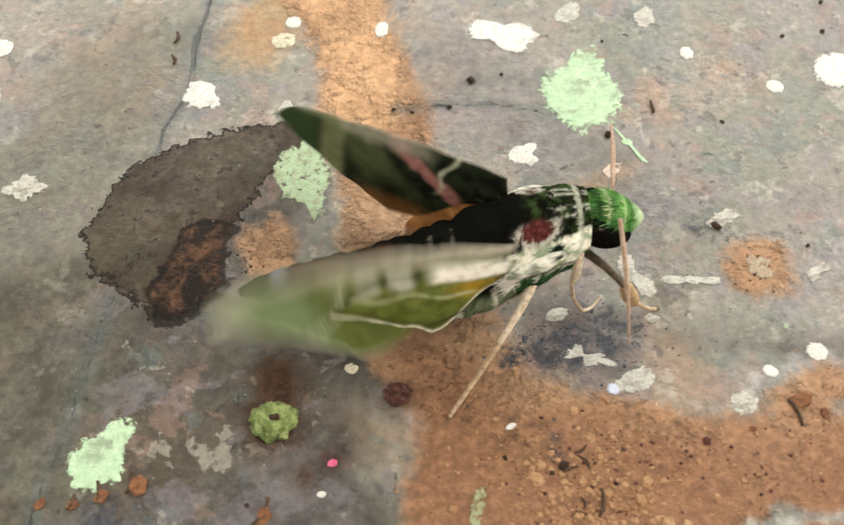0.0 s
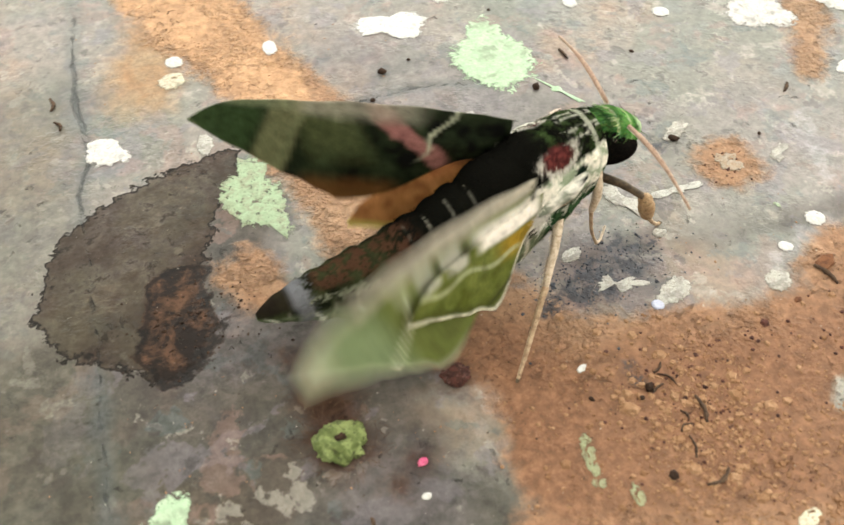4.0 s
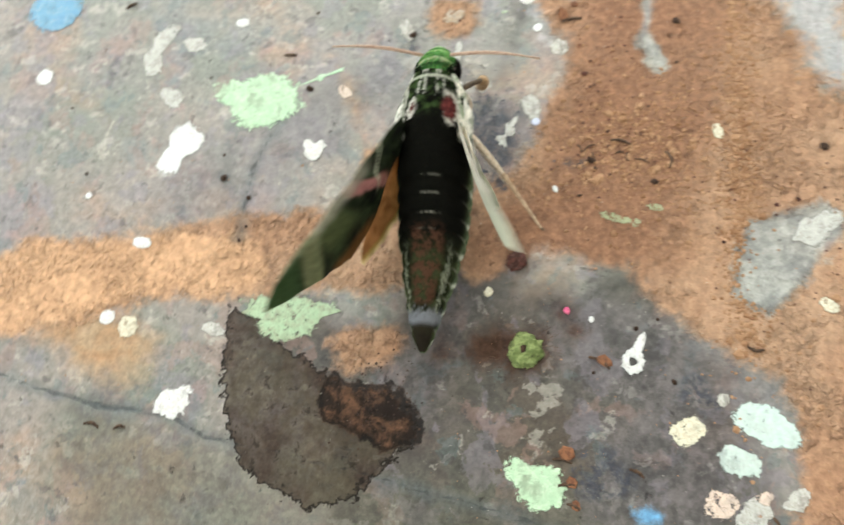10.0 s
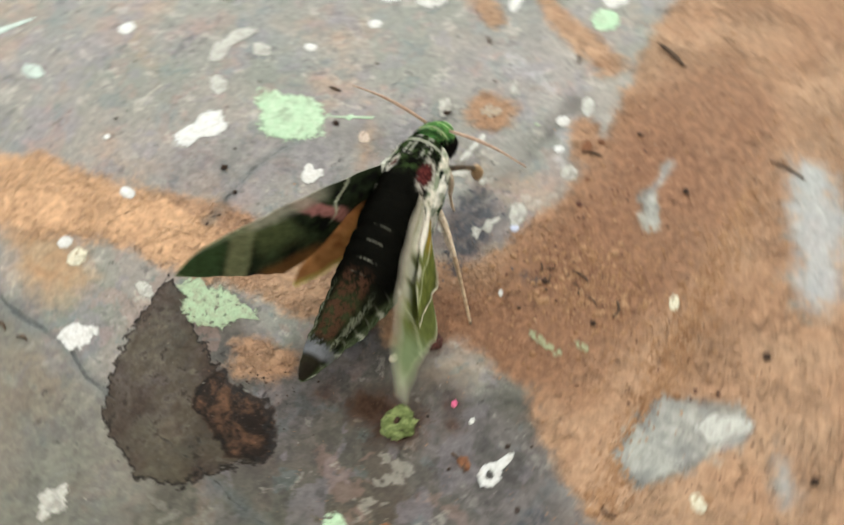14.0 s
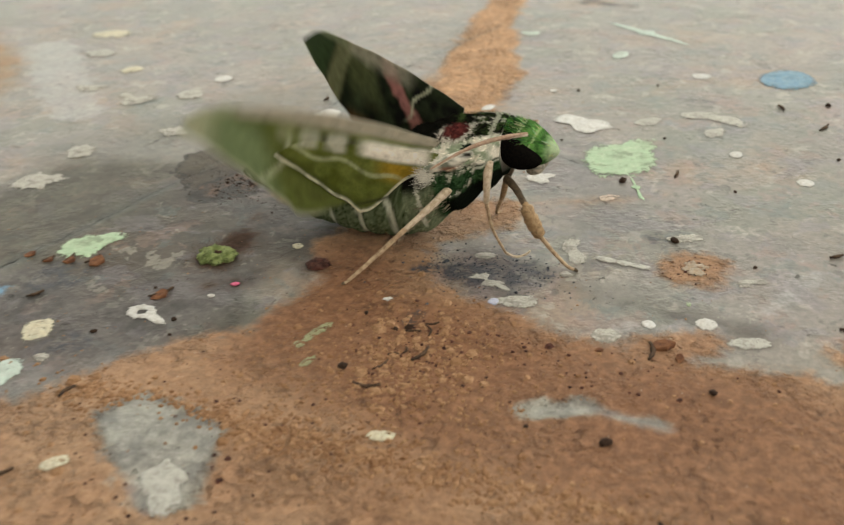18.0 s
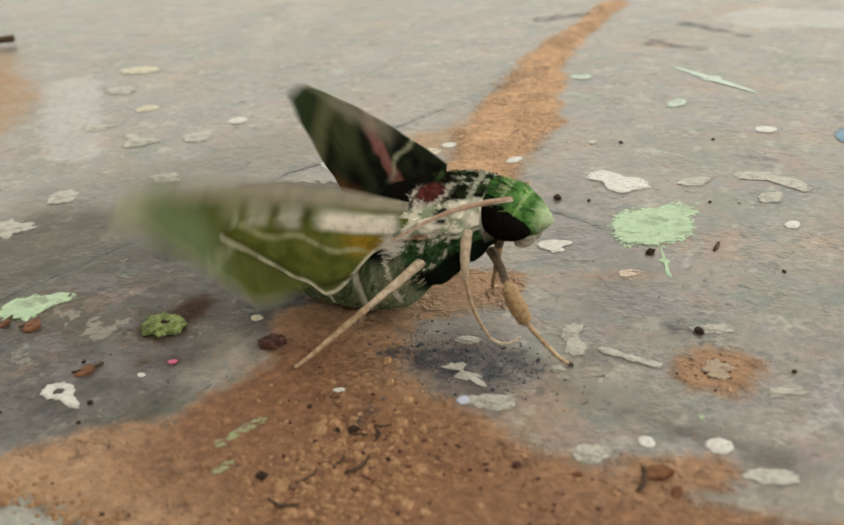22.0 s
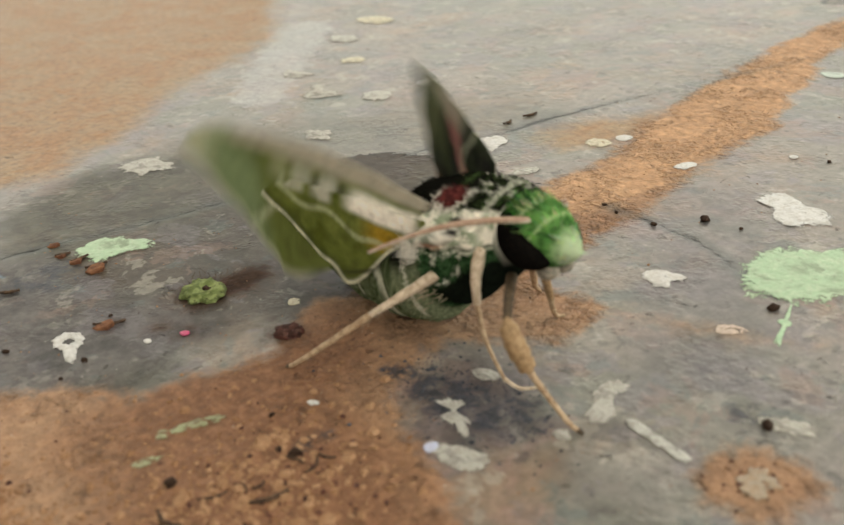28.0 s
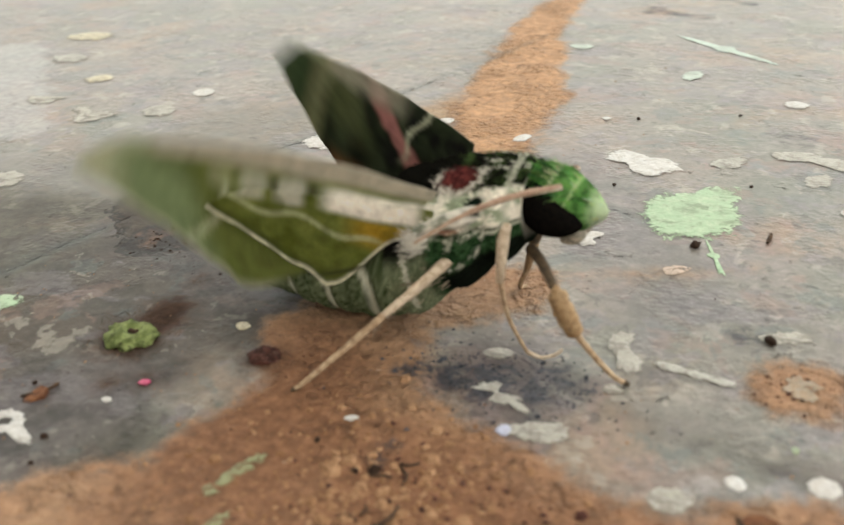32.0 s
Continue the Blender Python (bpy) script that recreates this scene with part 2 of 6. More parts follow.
    col = g.mix(g.op("MULTIPLY", core, 0.95), col, g.mix(g.step(g.noise(3.4, 8, 0.68, 0.3, 141), 0.42, 0.62), (0.024, 0.013, 0.009), (0.16, 0.085, 0.045)))
    col = g.mix(g.op("MULTIPLY", core_rim, 0.8), col, (0.010, 0.006, 0.005))
    crack = g.step(g.op("ADD", g.attr("crack"), g.op("MULTIPLY", g.op("SUBTRACT", g.noise(2.4, 8, 0.75, 0.2, 93), 0.5), 1.7)), -0.30, 0.2)
    col = g.mix(g.op("MULTIPLY", crack, 0.85), col, (0.040, 0.042, 0.042))
    halo = g.step(g.op("ADD", g.attr("crack"), g.op("MULTIPLY", g.op("SUBTRACT", mid, 0.5), 4.0)), -2.2, 0.6)
    col = g.mix(g.op("MULTIPLY", g.op("MULTIPLY", halo, 0.6), g.op("SUBTRACT", 1.0, wet)), col, (0.125, 0.145, 0.15))
    # pits, scratches, pale flecks and dust
    pits = g.op("MULTIPLY", g.step(g.noise(2.2, 8, 0.78, 0.2, 61), 0.60, 0.64), g.op("MULTIPLY", g.step(g.noise(10, 5, 0.6, 0.2, 97), 0.47, 0.60, 0.0, 1.0), g.op("SUBTRACT", 1.0, g.op("MULTIPLY", g.op("MAXIMUM", rust, field("tan", 1.6)), 0.85))))
    col = g.mix(g.op("MULTIPLY", pits, 0.6), col, (0.055, 0.045, 0.04))
    scab = g.op("MULTIPLY", g.op("MULTIPLY", rust, g.step(g.noise(1.5, 8, 0.78, 0.3, 83), 0.555, 0.60)), g.step(g.noise(13, 4, 0.6, 0.5, 87), 0.46, 0.60))
    col = g.mix(g.op("MULTIPLY", g.op("MULTIPLY", scab, calm), 0.2), col, (0.16, 0.085, 0.05))
    flecks = g.step(g.noise(0.75, 4, 0.62, 0, 67), 0.69, 0.73)
    col = g.mix(g.op("MULTIPLY", flecks, 0.55), col, (0.55, 0.52, 0.47))
    col = g.mix(0.45, col, g.mix(g.step(fine, 0.25, 0.75), (0.5, 0.5, 0.5), (1.5, 1.5, 1.5)), "MULTIPLY")
    col = g.mix(0.16, col, g.mix(micro, (0.55, 0.55, 0.55), (1.45, 1.45, 1.45)), "MULTIPLY")
    col = g.node("ShaderNodeGamma", Color=col, Gamma=1.3).outputs[0]
    col = g.mix(1.0, col, (1.0, 1.0, 1.0), "MULTIPLY")
    col = g.node("ShaderNodeHueSaturation", Color=col, Saturation=0.9).outputs[0]
    height = g.op("ADD", g.op("MULTIPLY", fine, g.op("ADD", 0.16, g.op("MULTIPLY", rust, g.op("MULTIPLY", calm, g.step(mid, 0.40, 0.60, 0.15, 0.7))))), g.op("MULTIPLY", worn, 0.15))
    clump = g.op("MULTIPLY", g.step(g.noise(9, 4, 0.6, 0.3, 103), 0.46, 0.58), g.op("ADD", 0.25, rust))
    grains = g.op("ADD", g.step(g.noise(1.3, 3, 0.5, 0.1, 107), 0.44, 0.62), g.op("MULTIPLY", g.step(g.noise(0.6, 3, 0.5, 0.1, 109), 0.44, 0.62), 0.5))
    height = g.op("ADD", height, g.op("MULTIPLY", g.op("MULTIPLY", clump, grains), g.op("MULTIPLY", calm, 0.75)))
    height = g.op("SUBTRACT", g.op("SUBTRACT", height, g.op("MULTIPLY", crack, 0.9)), g.op("MULTIPLY", g.op("ADD", pits, scab), 0.6))
    g.bump(height, 1.0, g.op("MULTIPLY", g.op("ADD", 0.25, g.op("MULTIPLY", rust, 0.17)), MM))
    rough = g.op("ADD", g.op("SUBTRACT", 0.26, g.op("ADD", g.op("MULTIPLY", wet, 0.06), g.op("MULTIPLY", core, 0.06))), g.op("ADD", g.op("MULTIPLY", rust, 0.12), g.op("MULTIPLY", fine, 0.16)))
    dirt = g.op("MAXIMUM", g.op("MAXIMUM", g.op("MULTIPLY", rust, 0.7), field("brown", 2.2, 0.95)), g.op("MAXIMUM", field("slate", 0.8, 0.5), field("grime", 3.6, 0.55)))
    dirt = g.op("MAXIMUM", dirt, g.op("MAXIMUM", g.op("MULTIPLY", wet, 0.7), g.op("MAXIMUM", field("tan", 1.6, 0.7), field("peach", 4.0, 0.6))))
    return g.done(col, g.op("ADD", rough, g.op("MULTIPLY", dirt, 0.2)), g.op("MULTIPLY", 0.42, g.op("SUBTRACT", 1.0, dirt)))


def film_paint(name, a, b, size, worn, holes):
    """Old paint: mottled, thinning to nothing at the rim, with worn-through spots."""
    g = Graph(name)
    n1, n2, n3 = g.noise(size, 6, 0.65, 0.4, 2), g.noise(size * 0.25, 5, 0.65, 0, 6), g.noise(1.1, 7, 0.7, 0.5, 11)
    col = g.mix(g.step(n1, 0.35, 0.65), a, b)
    col = g.mix(g.op("MULTIPLY", g.step(n3, 0.48, 0.62), 0.75), col, worn)
    col = g.mix(g.op("MULTIPLY", g.step(g.noise(0.55, 6, 0.7, 0.2, 31), 0.60, 0.66), 0.65), col, tuple(0.45 * w for w in worn))
    col = g.mix(0.6, col, g.mix(n2, (0.55, 0.55, 0.55), (1.25, 1.25, 1.25)), "MULTIPLY")
    lot = g.node("ShaderNodeObjectInfo").outputs["Random"]
    col = g.mix(g.op("MULTIPLY", lot, 0.5), col, g.mix(0.45, col, (0.42, 0.36, 0.29)))
    solid = g.step(g.op("ADD", g.op("MULTIPLY", g.attr("rim"), 1.2), g.op("MULTIPLY", g.op("SUBTRACT", n3, 0.5), 1.3)), 0.04, 0.22)
    keep = g.op("SUBTRACT", 1.0, g.step(g.noise(0.9, 8, 0.75, 0.3, 23), 0.68 - holes, 0.74 - holes))
    thinned = g.op("SUBTRACT", 1.0, g.op("MULTIPLY", g.step(n1, 0.46, 0.66), g.op("ADD", 0.18, g.op("MULTIPLY", lot, 0.35))))
    g.put(g.bsdf.inputs["Alpha"], g.op("MULTIPLY", g.op("MULTIPLY", solid, keep), thinned))
    g.bump(g.op("ADD", n1, n2), 0.6, 0.25 * MM)
    return g.done(col, 0.5, 0.4)


def plain(name, a, b, size=2.0, rough=0.6, bump=0.3, spec=0.4, wear=None):
    """Two tones of one stuff, mottled at two scales."""
    g = Graph(name)
    n1, n2 = g.noise(size, 5, 0.6, 0.3, 2), g.noise(size * 0.2, 4, 0.6, 0, 6)
    col = g.mix(g.step(n1, 0.35, 0.65), a, b)
    col = g.mix(0.45, col, g.mix(n2, (0.6, 0.6, 0.6), (1.35, 1.35, 1.35)), "MULTIPLY")
    if wear:
        col = g.mix(g.op("MULTIPLY", g.step(g.noise(size * 0.7, 6, 0.7, 0.5, 14), 0.55, 0.66), 0.8), col, wear)
    g.bump(g.op("ADD", n1, n2), bump, size * 0.12 * MM)
    return g.done(col, rough, spec)


def scales(name, rough=0.55, through=0.0, soft=0.1, spec=0.25):
    """Moth scales: the pattern of the wing or body under fine grain."""
    g = Graph(name)
    fine, mid = g.noise(0.22, 3, 0.6), g.noise(0.9, 4, 0.6, 0.3, 4)
    col = g.mix(0.55, g.attr("pattern", True), g.mix(fine, (0.45, 0.45, 0.45), (1.5, 1.5, 1.5)), "MULTIPLY")
    col = g.mix(0.3, col, g.mix(mid, (0.75, 0.75, 0.75), (1.75, 1.75, 1.75)), "MULTIPLY")
    g.bump(fine, 0.4, 0.1 * MM)
    g.bsdf.inputs["Sheen Weight"].default_value = soft
    g.bsdf.inputs["Sheen Roughness"].default_value = 0.4
    mat = g.done(col, rough, spec)
    if through:
        t = g.node("ShaderNodeBsdfTranslucent", Color=col)
        m = g.node("ShaderNodeMixShader", Fac=through)
        g.tree.links.new(g.bsdf.outputs[0], m.inputs[1])
        g.tree.links.new(t.outputs[0], m.inputs[2])
        g.tree.links.new(m.outputs[0], g.tree.nodes["Material Output"].inputs[0])
    return mat


GROUND = ground_material()
WHITE = film_paint("white paint", (0.56, 0.57, 0.58), (0.68, 0.68, 0.67), 2.2, (0.44, 0.42, 0.40), 0.04)
FLAKY = film_paint("flaked white paint", (0.37, 0.37, 0.345), (0.55, 0.55, 0.515), 1.3, (0.27, 0.25, 0.225), 0.06)
GREEN = film_paint("pale green paint", (0.31, 0.50, 0.32), (0.38, 0.55, 0.37), 3.0, (0.46, 0.60, 0.43), 0.02)
WORN_GREEN = film_paint("worn green paint", (0.26, 0.37, 0.23), (0.34, 0.45, 0.29), 1.8, (0.24, 0.25, 0.17), 0.12)
SCUFF = film_paint("green scuff", (0.25, 0.28, 0.15), (0.33, 0.37, 0.21), 1.2, (0.22, 0.18, 0.10), 0.16)
MINT = film_paint("mint paint", (0.42, 0.53, 0.49), (0.50, 0.60, 0.56), 3.0, (0.46, 0.52, 0.49), 0.06)
CREAM = film_paint("cream paint", (0.58, 0.54, 0.40), (0.64, 0.61, 0.48), 2.0, (0.45, 0.39, 0.29), 0.10)
TAN = film_paint("rust-stained scraped paint", (0.30, 0.235, 0.17), (0.42, 0.36, 0.29), 1.1, (0.33, 0.20, 0.11), 0.10)
PEACH = film_paint("peach paint", (0.58, 0.44, 0.36), (0.62, 0.50, 0.42), 2.0, (0.44, 0.36, 0.31), 0.14)
BLUE = film_paint("blue paint", (0.07, 0.23, 0.40), (0.12, 0.32, 0.48), 2.5, (0.20, 0.33, 0.42), 0.05)
LILAC = film_paint("pale blue paint", (0.45, 0.50, 0.70), (0.60, 0.64, 0.78), 1.0, (0.40, 0.42, 0.55), 0.05)
PINK = film_paint("pink paint", (0.55, 0.05, 0.18), (0.68, 0.14, 0.26), 0.8, (0.30, 0.06, 0.10), 0.05)
PLASTER = plain("wall plaster", (0.68, 0.66, 0.62), (0.77, 0.75, 0.71), 120.0, 0.9, 0.3, 0.3)
SOIL = plain("dark soil", (0.018, 0.011, 0.008), (0.06, 0.032, 0.02), 0.7, 0.85, 0.8, 0.2)
RUST_EARTH = plain("rust earth", (0.22, 0.115, 0.06), (0.32, 0.185, 0.105), 3.0, 0.85, 0.6, 0.2)
RUST_CLOD = plain("rust clods", (0.27, 0.150, 0.082), (0.37, 0.225, 0.135), 1.2, 0.85, 0.6, 0.15)
RUSTY = plain("rusty chip", (0.12, 0.05, 0.028), (0.22, 0.10, 0.05), 0.8, 0.8, 0.8, 0.2)
SLATE = plain("slate crust", (0.020, 0.024, 0.034), (0.075, 0.082, 0.10), 0.6, 0.8, 0.8, 0.3)
CRUST = plain("dark red crust", (0.030, 0.012, 0.010), (0.095, 0.035, 0.026), 0.8, 0.85, 1.0, 0.2, (0.16, 0.09, 0.075))
BARK = plain("dry bark", (0.035, 0.022, 0.016), (0.09, 0.055, 0.035), 0.6, 0.85, 0.8, 0.2)
MOSS = plain("mossy green", (0.095, 0.125, 0.038), (0.235, 0.285, 0.11), 1.1, 0.75, 1.0, 0.2, (0.022, 0.018, 0.010))
WING = scales("wing scales", 0.6, 0.4, 0.0, 0.08)
FURRY = scales("body scales", 0.85, 0.0, 0.0, 0.0)
EYE = plain("compound eye", (0.003, 0.003, 0.003), (0.007, 0.006, 0.005), 0.3, 0.7, 0.3, 0.0)
LEG = plain("leg scales", (0.30, 0.20, 0.125), (0.47, 0.35, 0.235), 0.6, 0.6, 0.5, 0.3, (0.14, 0.085, 0.05))
PALE_LEG = plain("pale leg scales", (0.42, 0.33, 0.24), (0.62, 0.52, 0.41), 0.6, 0.6, 0.5, 0.3, (0.28, 0.19, 0.12))
PALP = plain("palp scales", (0.20, 0.19, 0.16), (0.40, 0.36, 0.30), 0.5, 0.8, 0.8, 0.1, (0.05, 0.045, 0.035))
DARK_LEG = plain("dark leg scales", (0.05, 0.035, 0.022), (0.11, 0.075, 0.045), 0.6, 0.6, 0.5, 0.3)
TIBIA = plain("swollen tibia", (0.25, 0.155, 0.08), (0.36, 0.245, 0.14), 0.5, 0.6, 0.6, 0.3, (0.12, 0.08, 0.04))
ANTENNA = plain("antenna scales", (0.25, 0.155, 0.11), (0.36, 0.25, 0.185), 0.5, 0.6, 0.4, 0.3)
PALE_ANTENNA = plain("antenna underside", (0.40, 0.34, 0.27), (0.52, 0.45, 0.37), 0.5, 0.6, 0.4, 0.3)


# ---- the floor: one sheet of old painted concrete ----
def spaced(inner0, inner1, fine, mid0, mid1, coarse, far):
    a = list(np.arange(inner0, inner1 + fine / 2, fine))
    left = list(np.arange(mid0, inner0 - coarse / 2, coarse))
    right = list(np.arange(inner1 + coarse, mid1 + coarse / 2, coarse))
    out = [40, 90, 170, 300, 500, 900, 1600, 2800, 9000, 40000]
    return np.array([mid0 - d for d in reversed(out)] + left + a + right + [right[-1] + d if right else inner1 + d for d in out])


def height_at(X, Y, rust, crack):
    z = 0.05 * fbm(X, Y, 9, 3, 3) + 0.02 * fbm(X, Y, 1.6, 7, 3)
    r = np.clip(rust / 1.5, 0, 1)
    z = z + r * (0.05 + 0.09 * np.abs(fbm(X, Y, 2.2, 11, 4)))
    return z - 0.18 * np.clip(crack + 0.5, 0, 1)


RUST_SHEET = [(110, -24), (70, -17), (55, -18), (37, -20), (25, -18.5), (16, -14.5), (9, -12.5), (6, -4), (-6, -2), (-11, -7), (-5, -18), (-8, -28),
              (-15, -34), (-19, -39), (-24, -50), (-34, -51), (-60, -48), (-60, -260), (110, -260)]
RUST_BAND = [(-27, 154, 2.5), (-24, 104, 4.5), (-14, 66, 8), (-10, 45, 6.5), (-7, 26, 7), (-6, 12, 8), (-3, 0, 7), (-1, -8, 7), (3, -20, 8)]
GREY_PATCH = [(2.5, -57), (-0.5, -45.5), (-6, -44.5), (-12, -43), (-15, -48.5), (-10, -52.5), (-1, -59.5)]
WET = [(-16.5, 30.5), (-24, 30), (-33, 28.5), (-41, 24), (-46, 14), (-44, 8), (-40, 4.5), (-35, -0.5), (-31, 1), (-28.2, 5), (-28, 11), (-26.5, 13.5),
       (-24, 17), (-22.5, 21), (-18, 22.5), (-17, 26)]
PEACH_SHEET = [(-124, 58), (-106, 44), (-92, 16), (-84, 8), (-70, -12), (-75, -34), (-130, -60), (-230, -20), (-220, 60), (-150, 74)]
CRACK = [(-20, 98, -1.2), (-24, 82, -0.3), (-30.5, 58, 0.1), (-32.6, 48, 0.2), (-33.6, 37, 0.15), (-36.3, 30, 0.1), (-38.4, 17.5, -0.1), (-40.2, 8, -0.1), (-44.4, -12.5, 0.0), (-48, -28, 0.05), (-54, -52, 0.0)]


def fields(X, Y):
    f = {}
    wob = 1.1 * fbm(X, Y, 8, 23, 4)
    f["rust"] = np.maximum.reduce([
        area(X, Y, RUST_SHEET), capsule(X, Y, RUST_BAND),
        capsule(X, Y, [(78, 38, 1.8), (65, 18, 3), (58.5, 10, 2.2)]), capsule(X, Y, [(76, 14, 1.2), (64, -0.4, 1.8), (57, -14, 3.2)]),
        capsule(X, Y, [(0, 4, 8), (9, 8, 4.5)]), 4.4 - np.hypot(X - 37.4, Y - 0.5), capsule(X, Y, [(37, -18.5, 3.6), (41, -16, 2.5)]),
        capsule(X, Y, [(-22, 10.5, 3.4), (-21, 6, 3.0)])]) + wob
    grey = np.maximum.reduce([area(X, Y, GREY_PATCH), capsule(X, Y, [(40.5, -31.5, 0.9), (33, -30.8, 1.0), (28, -33, 1.5)])])
    f["bare"] = grey + 1.5 * fbm(X, Y, 5, 29, 4)
    f["rust"] = np.minimum(f["rust"], 1.0 - grey * 2)
    f["tan"] = capsule(X, Y, [(-27, 154, 2.5), (-24, 104, 4.5), (-14, 66, 7.5), (-10, 45, 5.5), (-9, 30, 4)]) + wob
    f["grime"] = np.maximum.reduce([capsule(X, Y, [(-12, -6, 8), (-32, -2, 15), (-48, -8, 19)]), capsule(X, Y, [(-14, -30, 8), (-34, -34, 12), (-52, -40, 12)]) - 1.5, capsule(X, Y, [(24, -8, 3), (46, -12, 4)]) - 3, capsule(X, Y, [(-20, -16, 9), (-36, -24, 10)]), capsule(X, Y, [(12, -6, 3), (18, -8, 2)]),
                                    capsule(X, Y, [(-24, 16, 8), (-16, 22, 4)])]) + wob
    f["olive"] = np.maximum(capsule(X, Y, [(-44, 34, 9), (-56, 8, 15), (-50, -22, 10)]), capsule(X, Y, [(-34, 50, 4), (-48, 40, 8)])) + 2 * wob
    f["pale"] = np.maximum.reduce([capsule(X, Y, [(48, -53, 5), (38, -57, 6), (25, -60, 4)]), capsule(X, Y, [(35, -84, 5), (24, -95, 7)]),
                                   capsule(X, Y, [(-2, -64, 2.5), (-8, -66, 1)]), capsule(X, Y, [(-78, 26, 5), (-111, 56, 6)]),
                                   capsule(X, Y, [(33, -14.5, 2), (42, -13, 1.5)]) - 1, capsule(X, Y, [(11, 147, 9), (30, 150, 8)]),
                                   capsule(X, Y, [(47, -6, 2), (52, 4, 1)]) - 1]) + wob
    f["rust"] = np.minimum(f["rust"], 0.6 - f["pale"] * 0.5)
    f["mauve"] = np.maximum.reduce([capsule(X, Y, [(-18, -22, 6), (-26, -40, 9), (-40, -34, 9)]), capsule(X, Y, [(13, -6, 5), (18, -8, 4), (9, -19, 3)]),
                                    capsule(X, Y, [(-28, 2, 5), (-14, -6, 3)]), capsule(X, Y, [(24, 12, 6), (4, 40, 6)])]) + wob
    f["peach"] = np.maximum.reduce([area(X, Y, PEACH_SHEET), capsule(X, Y, [(-20, 60, 4), (-24, 45, 4), (-22, 52, 6)]), capsule(X, Y, [(12, 12, 2), (30, 20, 1.5)]) - 3]) + 2 * wob
    # redder rust beside the moth, with near-side shade put into its tone
    f["ruddy"] = np.minimum(capsule(X, Y, [(-4, -8, 5), (0, -26, 12), (24, -32, 13), (54, -34, 13)]) - 1, 3.0 * f["rust"]) + wob
    f["blue"] = np.maximum(capsule(X, Y, [(30.0, -69.5, 1.4), (33, -73.5, 1.0)]), capsule(X, Y, [(-43.7, -32, 1.3)])) + 0.4 * wob
    f["slate"] = np.maximum.reduce([capsule(X, Y, [(-38.5, -25.6, 3.4), (-39, -29, 1.6)]), capsule(X, Y, [(-26.5, -37.8, 2.2), (-28, -40, 1.2)]), capsule(X, Y, [(32, 7.5, 2.2)]),
                                    capsule(X, Y, [(-37, 134, 3), (-30, 140, 2)]), capsule(X, Y, [(-7, 120, 2.5), (4, 118, 1)]), capsule(X, Y, [(6, -9, 2.0), (13, -8.5, 3.4), (20, -6, 2.6)]),
                                    capsule(X, Y, [(-5, 137, 1.5), (10, 130, 0.6)]), capsule(X, Y, [(31, 60, 1.4), (22, 60, 0.6)]) - 0.6, capsule(X, Y, [(9, -21, 1.5)]) - 0.5, capsule(X, Y, [(-15.2, -20.3, 1.5)])]) + wob
    f["brown"] = np.maximum.reduce([capsule(X, Y, [(-21.6, -14.8, 3.6), (-21.5, -9, 3)]), capsule(X, Y, [(-18.6, -21.5, 1.6)]) - 0.5, capsule(X, Y, [(-7.5, -12.9, 1.2)]) + 0.6,
                                    capsule(X, Y, [(-22, -3, 1.5)]) - 0.5, capsule(X, Y, [(-15.2, -20.4, 1.6)]) - 0.3])
    f["wet"] = area(X, Y, WET) + 0.45 * fbm(X, Y, 2.2, 37, 3)
    f["wetcore"] = np.minimum(capsule(X, Y, [(-29.5, 10.5, 4.0), (-32.0, 3.5, 5.2)]) + 0.5 * wob, f["wet"] + 1.0)
    f["crack"] = np.maximum(capsule(X + 0.5 * fbm(X, Y, 5, 43, 3), Y, CRACK), capsule(X, Y + 0.4 * fbm(X, Y, 4, 47, 3), [(-4, 31, 0.0), (8, 31, 0.15), (20, 27, -0.1)]))
    return f


def build_ground():
    xs = spaced(-72, 84, 0.62, -210, 110, 1.5, 0)
    ys = spaced(-92, 92, 0.62, -110, 190, 1.5, 0)
    X, Y = np.meshgrid(xs, ys)
    f = fields(X, Y)
    Z = height_at(X, Y, f["rust"], f["crack"])
    Z[(np.abs(X) > 215) | (np.abs(Y) > 195)] = 0
    nx, ny = len(xs), len(ys)
    me = bpy.data.meshes.new("ground")
    me.vertices.add(nx * ny)
    me.vertices.foreach_set("co", (np.stack([X, Y, Z], -1) * MM).astype(np.float32).ravel())
    i = (np.arange(ny - 1)[:, None] * nx + np.arange(nx - 1)).ravel()
    quads = np.stack([i, i + 1, i + nx + 1, i + nx], 1).ravel()
    me.loops.add(len(quads))
    me.loops.foreach_set("vertex_index", quads)
    me.polygons.add(len(i))
    me.polygons.foreach_set("loop_start", np.arange(len(i)) * 4)
    for name, values in f.items():
        me.attributes.new(name, "FLOAT", "POINT").data.foreach_set("value", np.clip(values, -12, 12).astype(np.float32).ravel())
    me.update(calc_edges=True)
    me.validate()
    ob = mesh_part("ground", me, GROUND)
    return tagged(ob, "weathered grey concrete floor with rust stains and old paint marks", "floor", kind="structure")


build_ground()


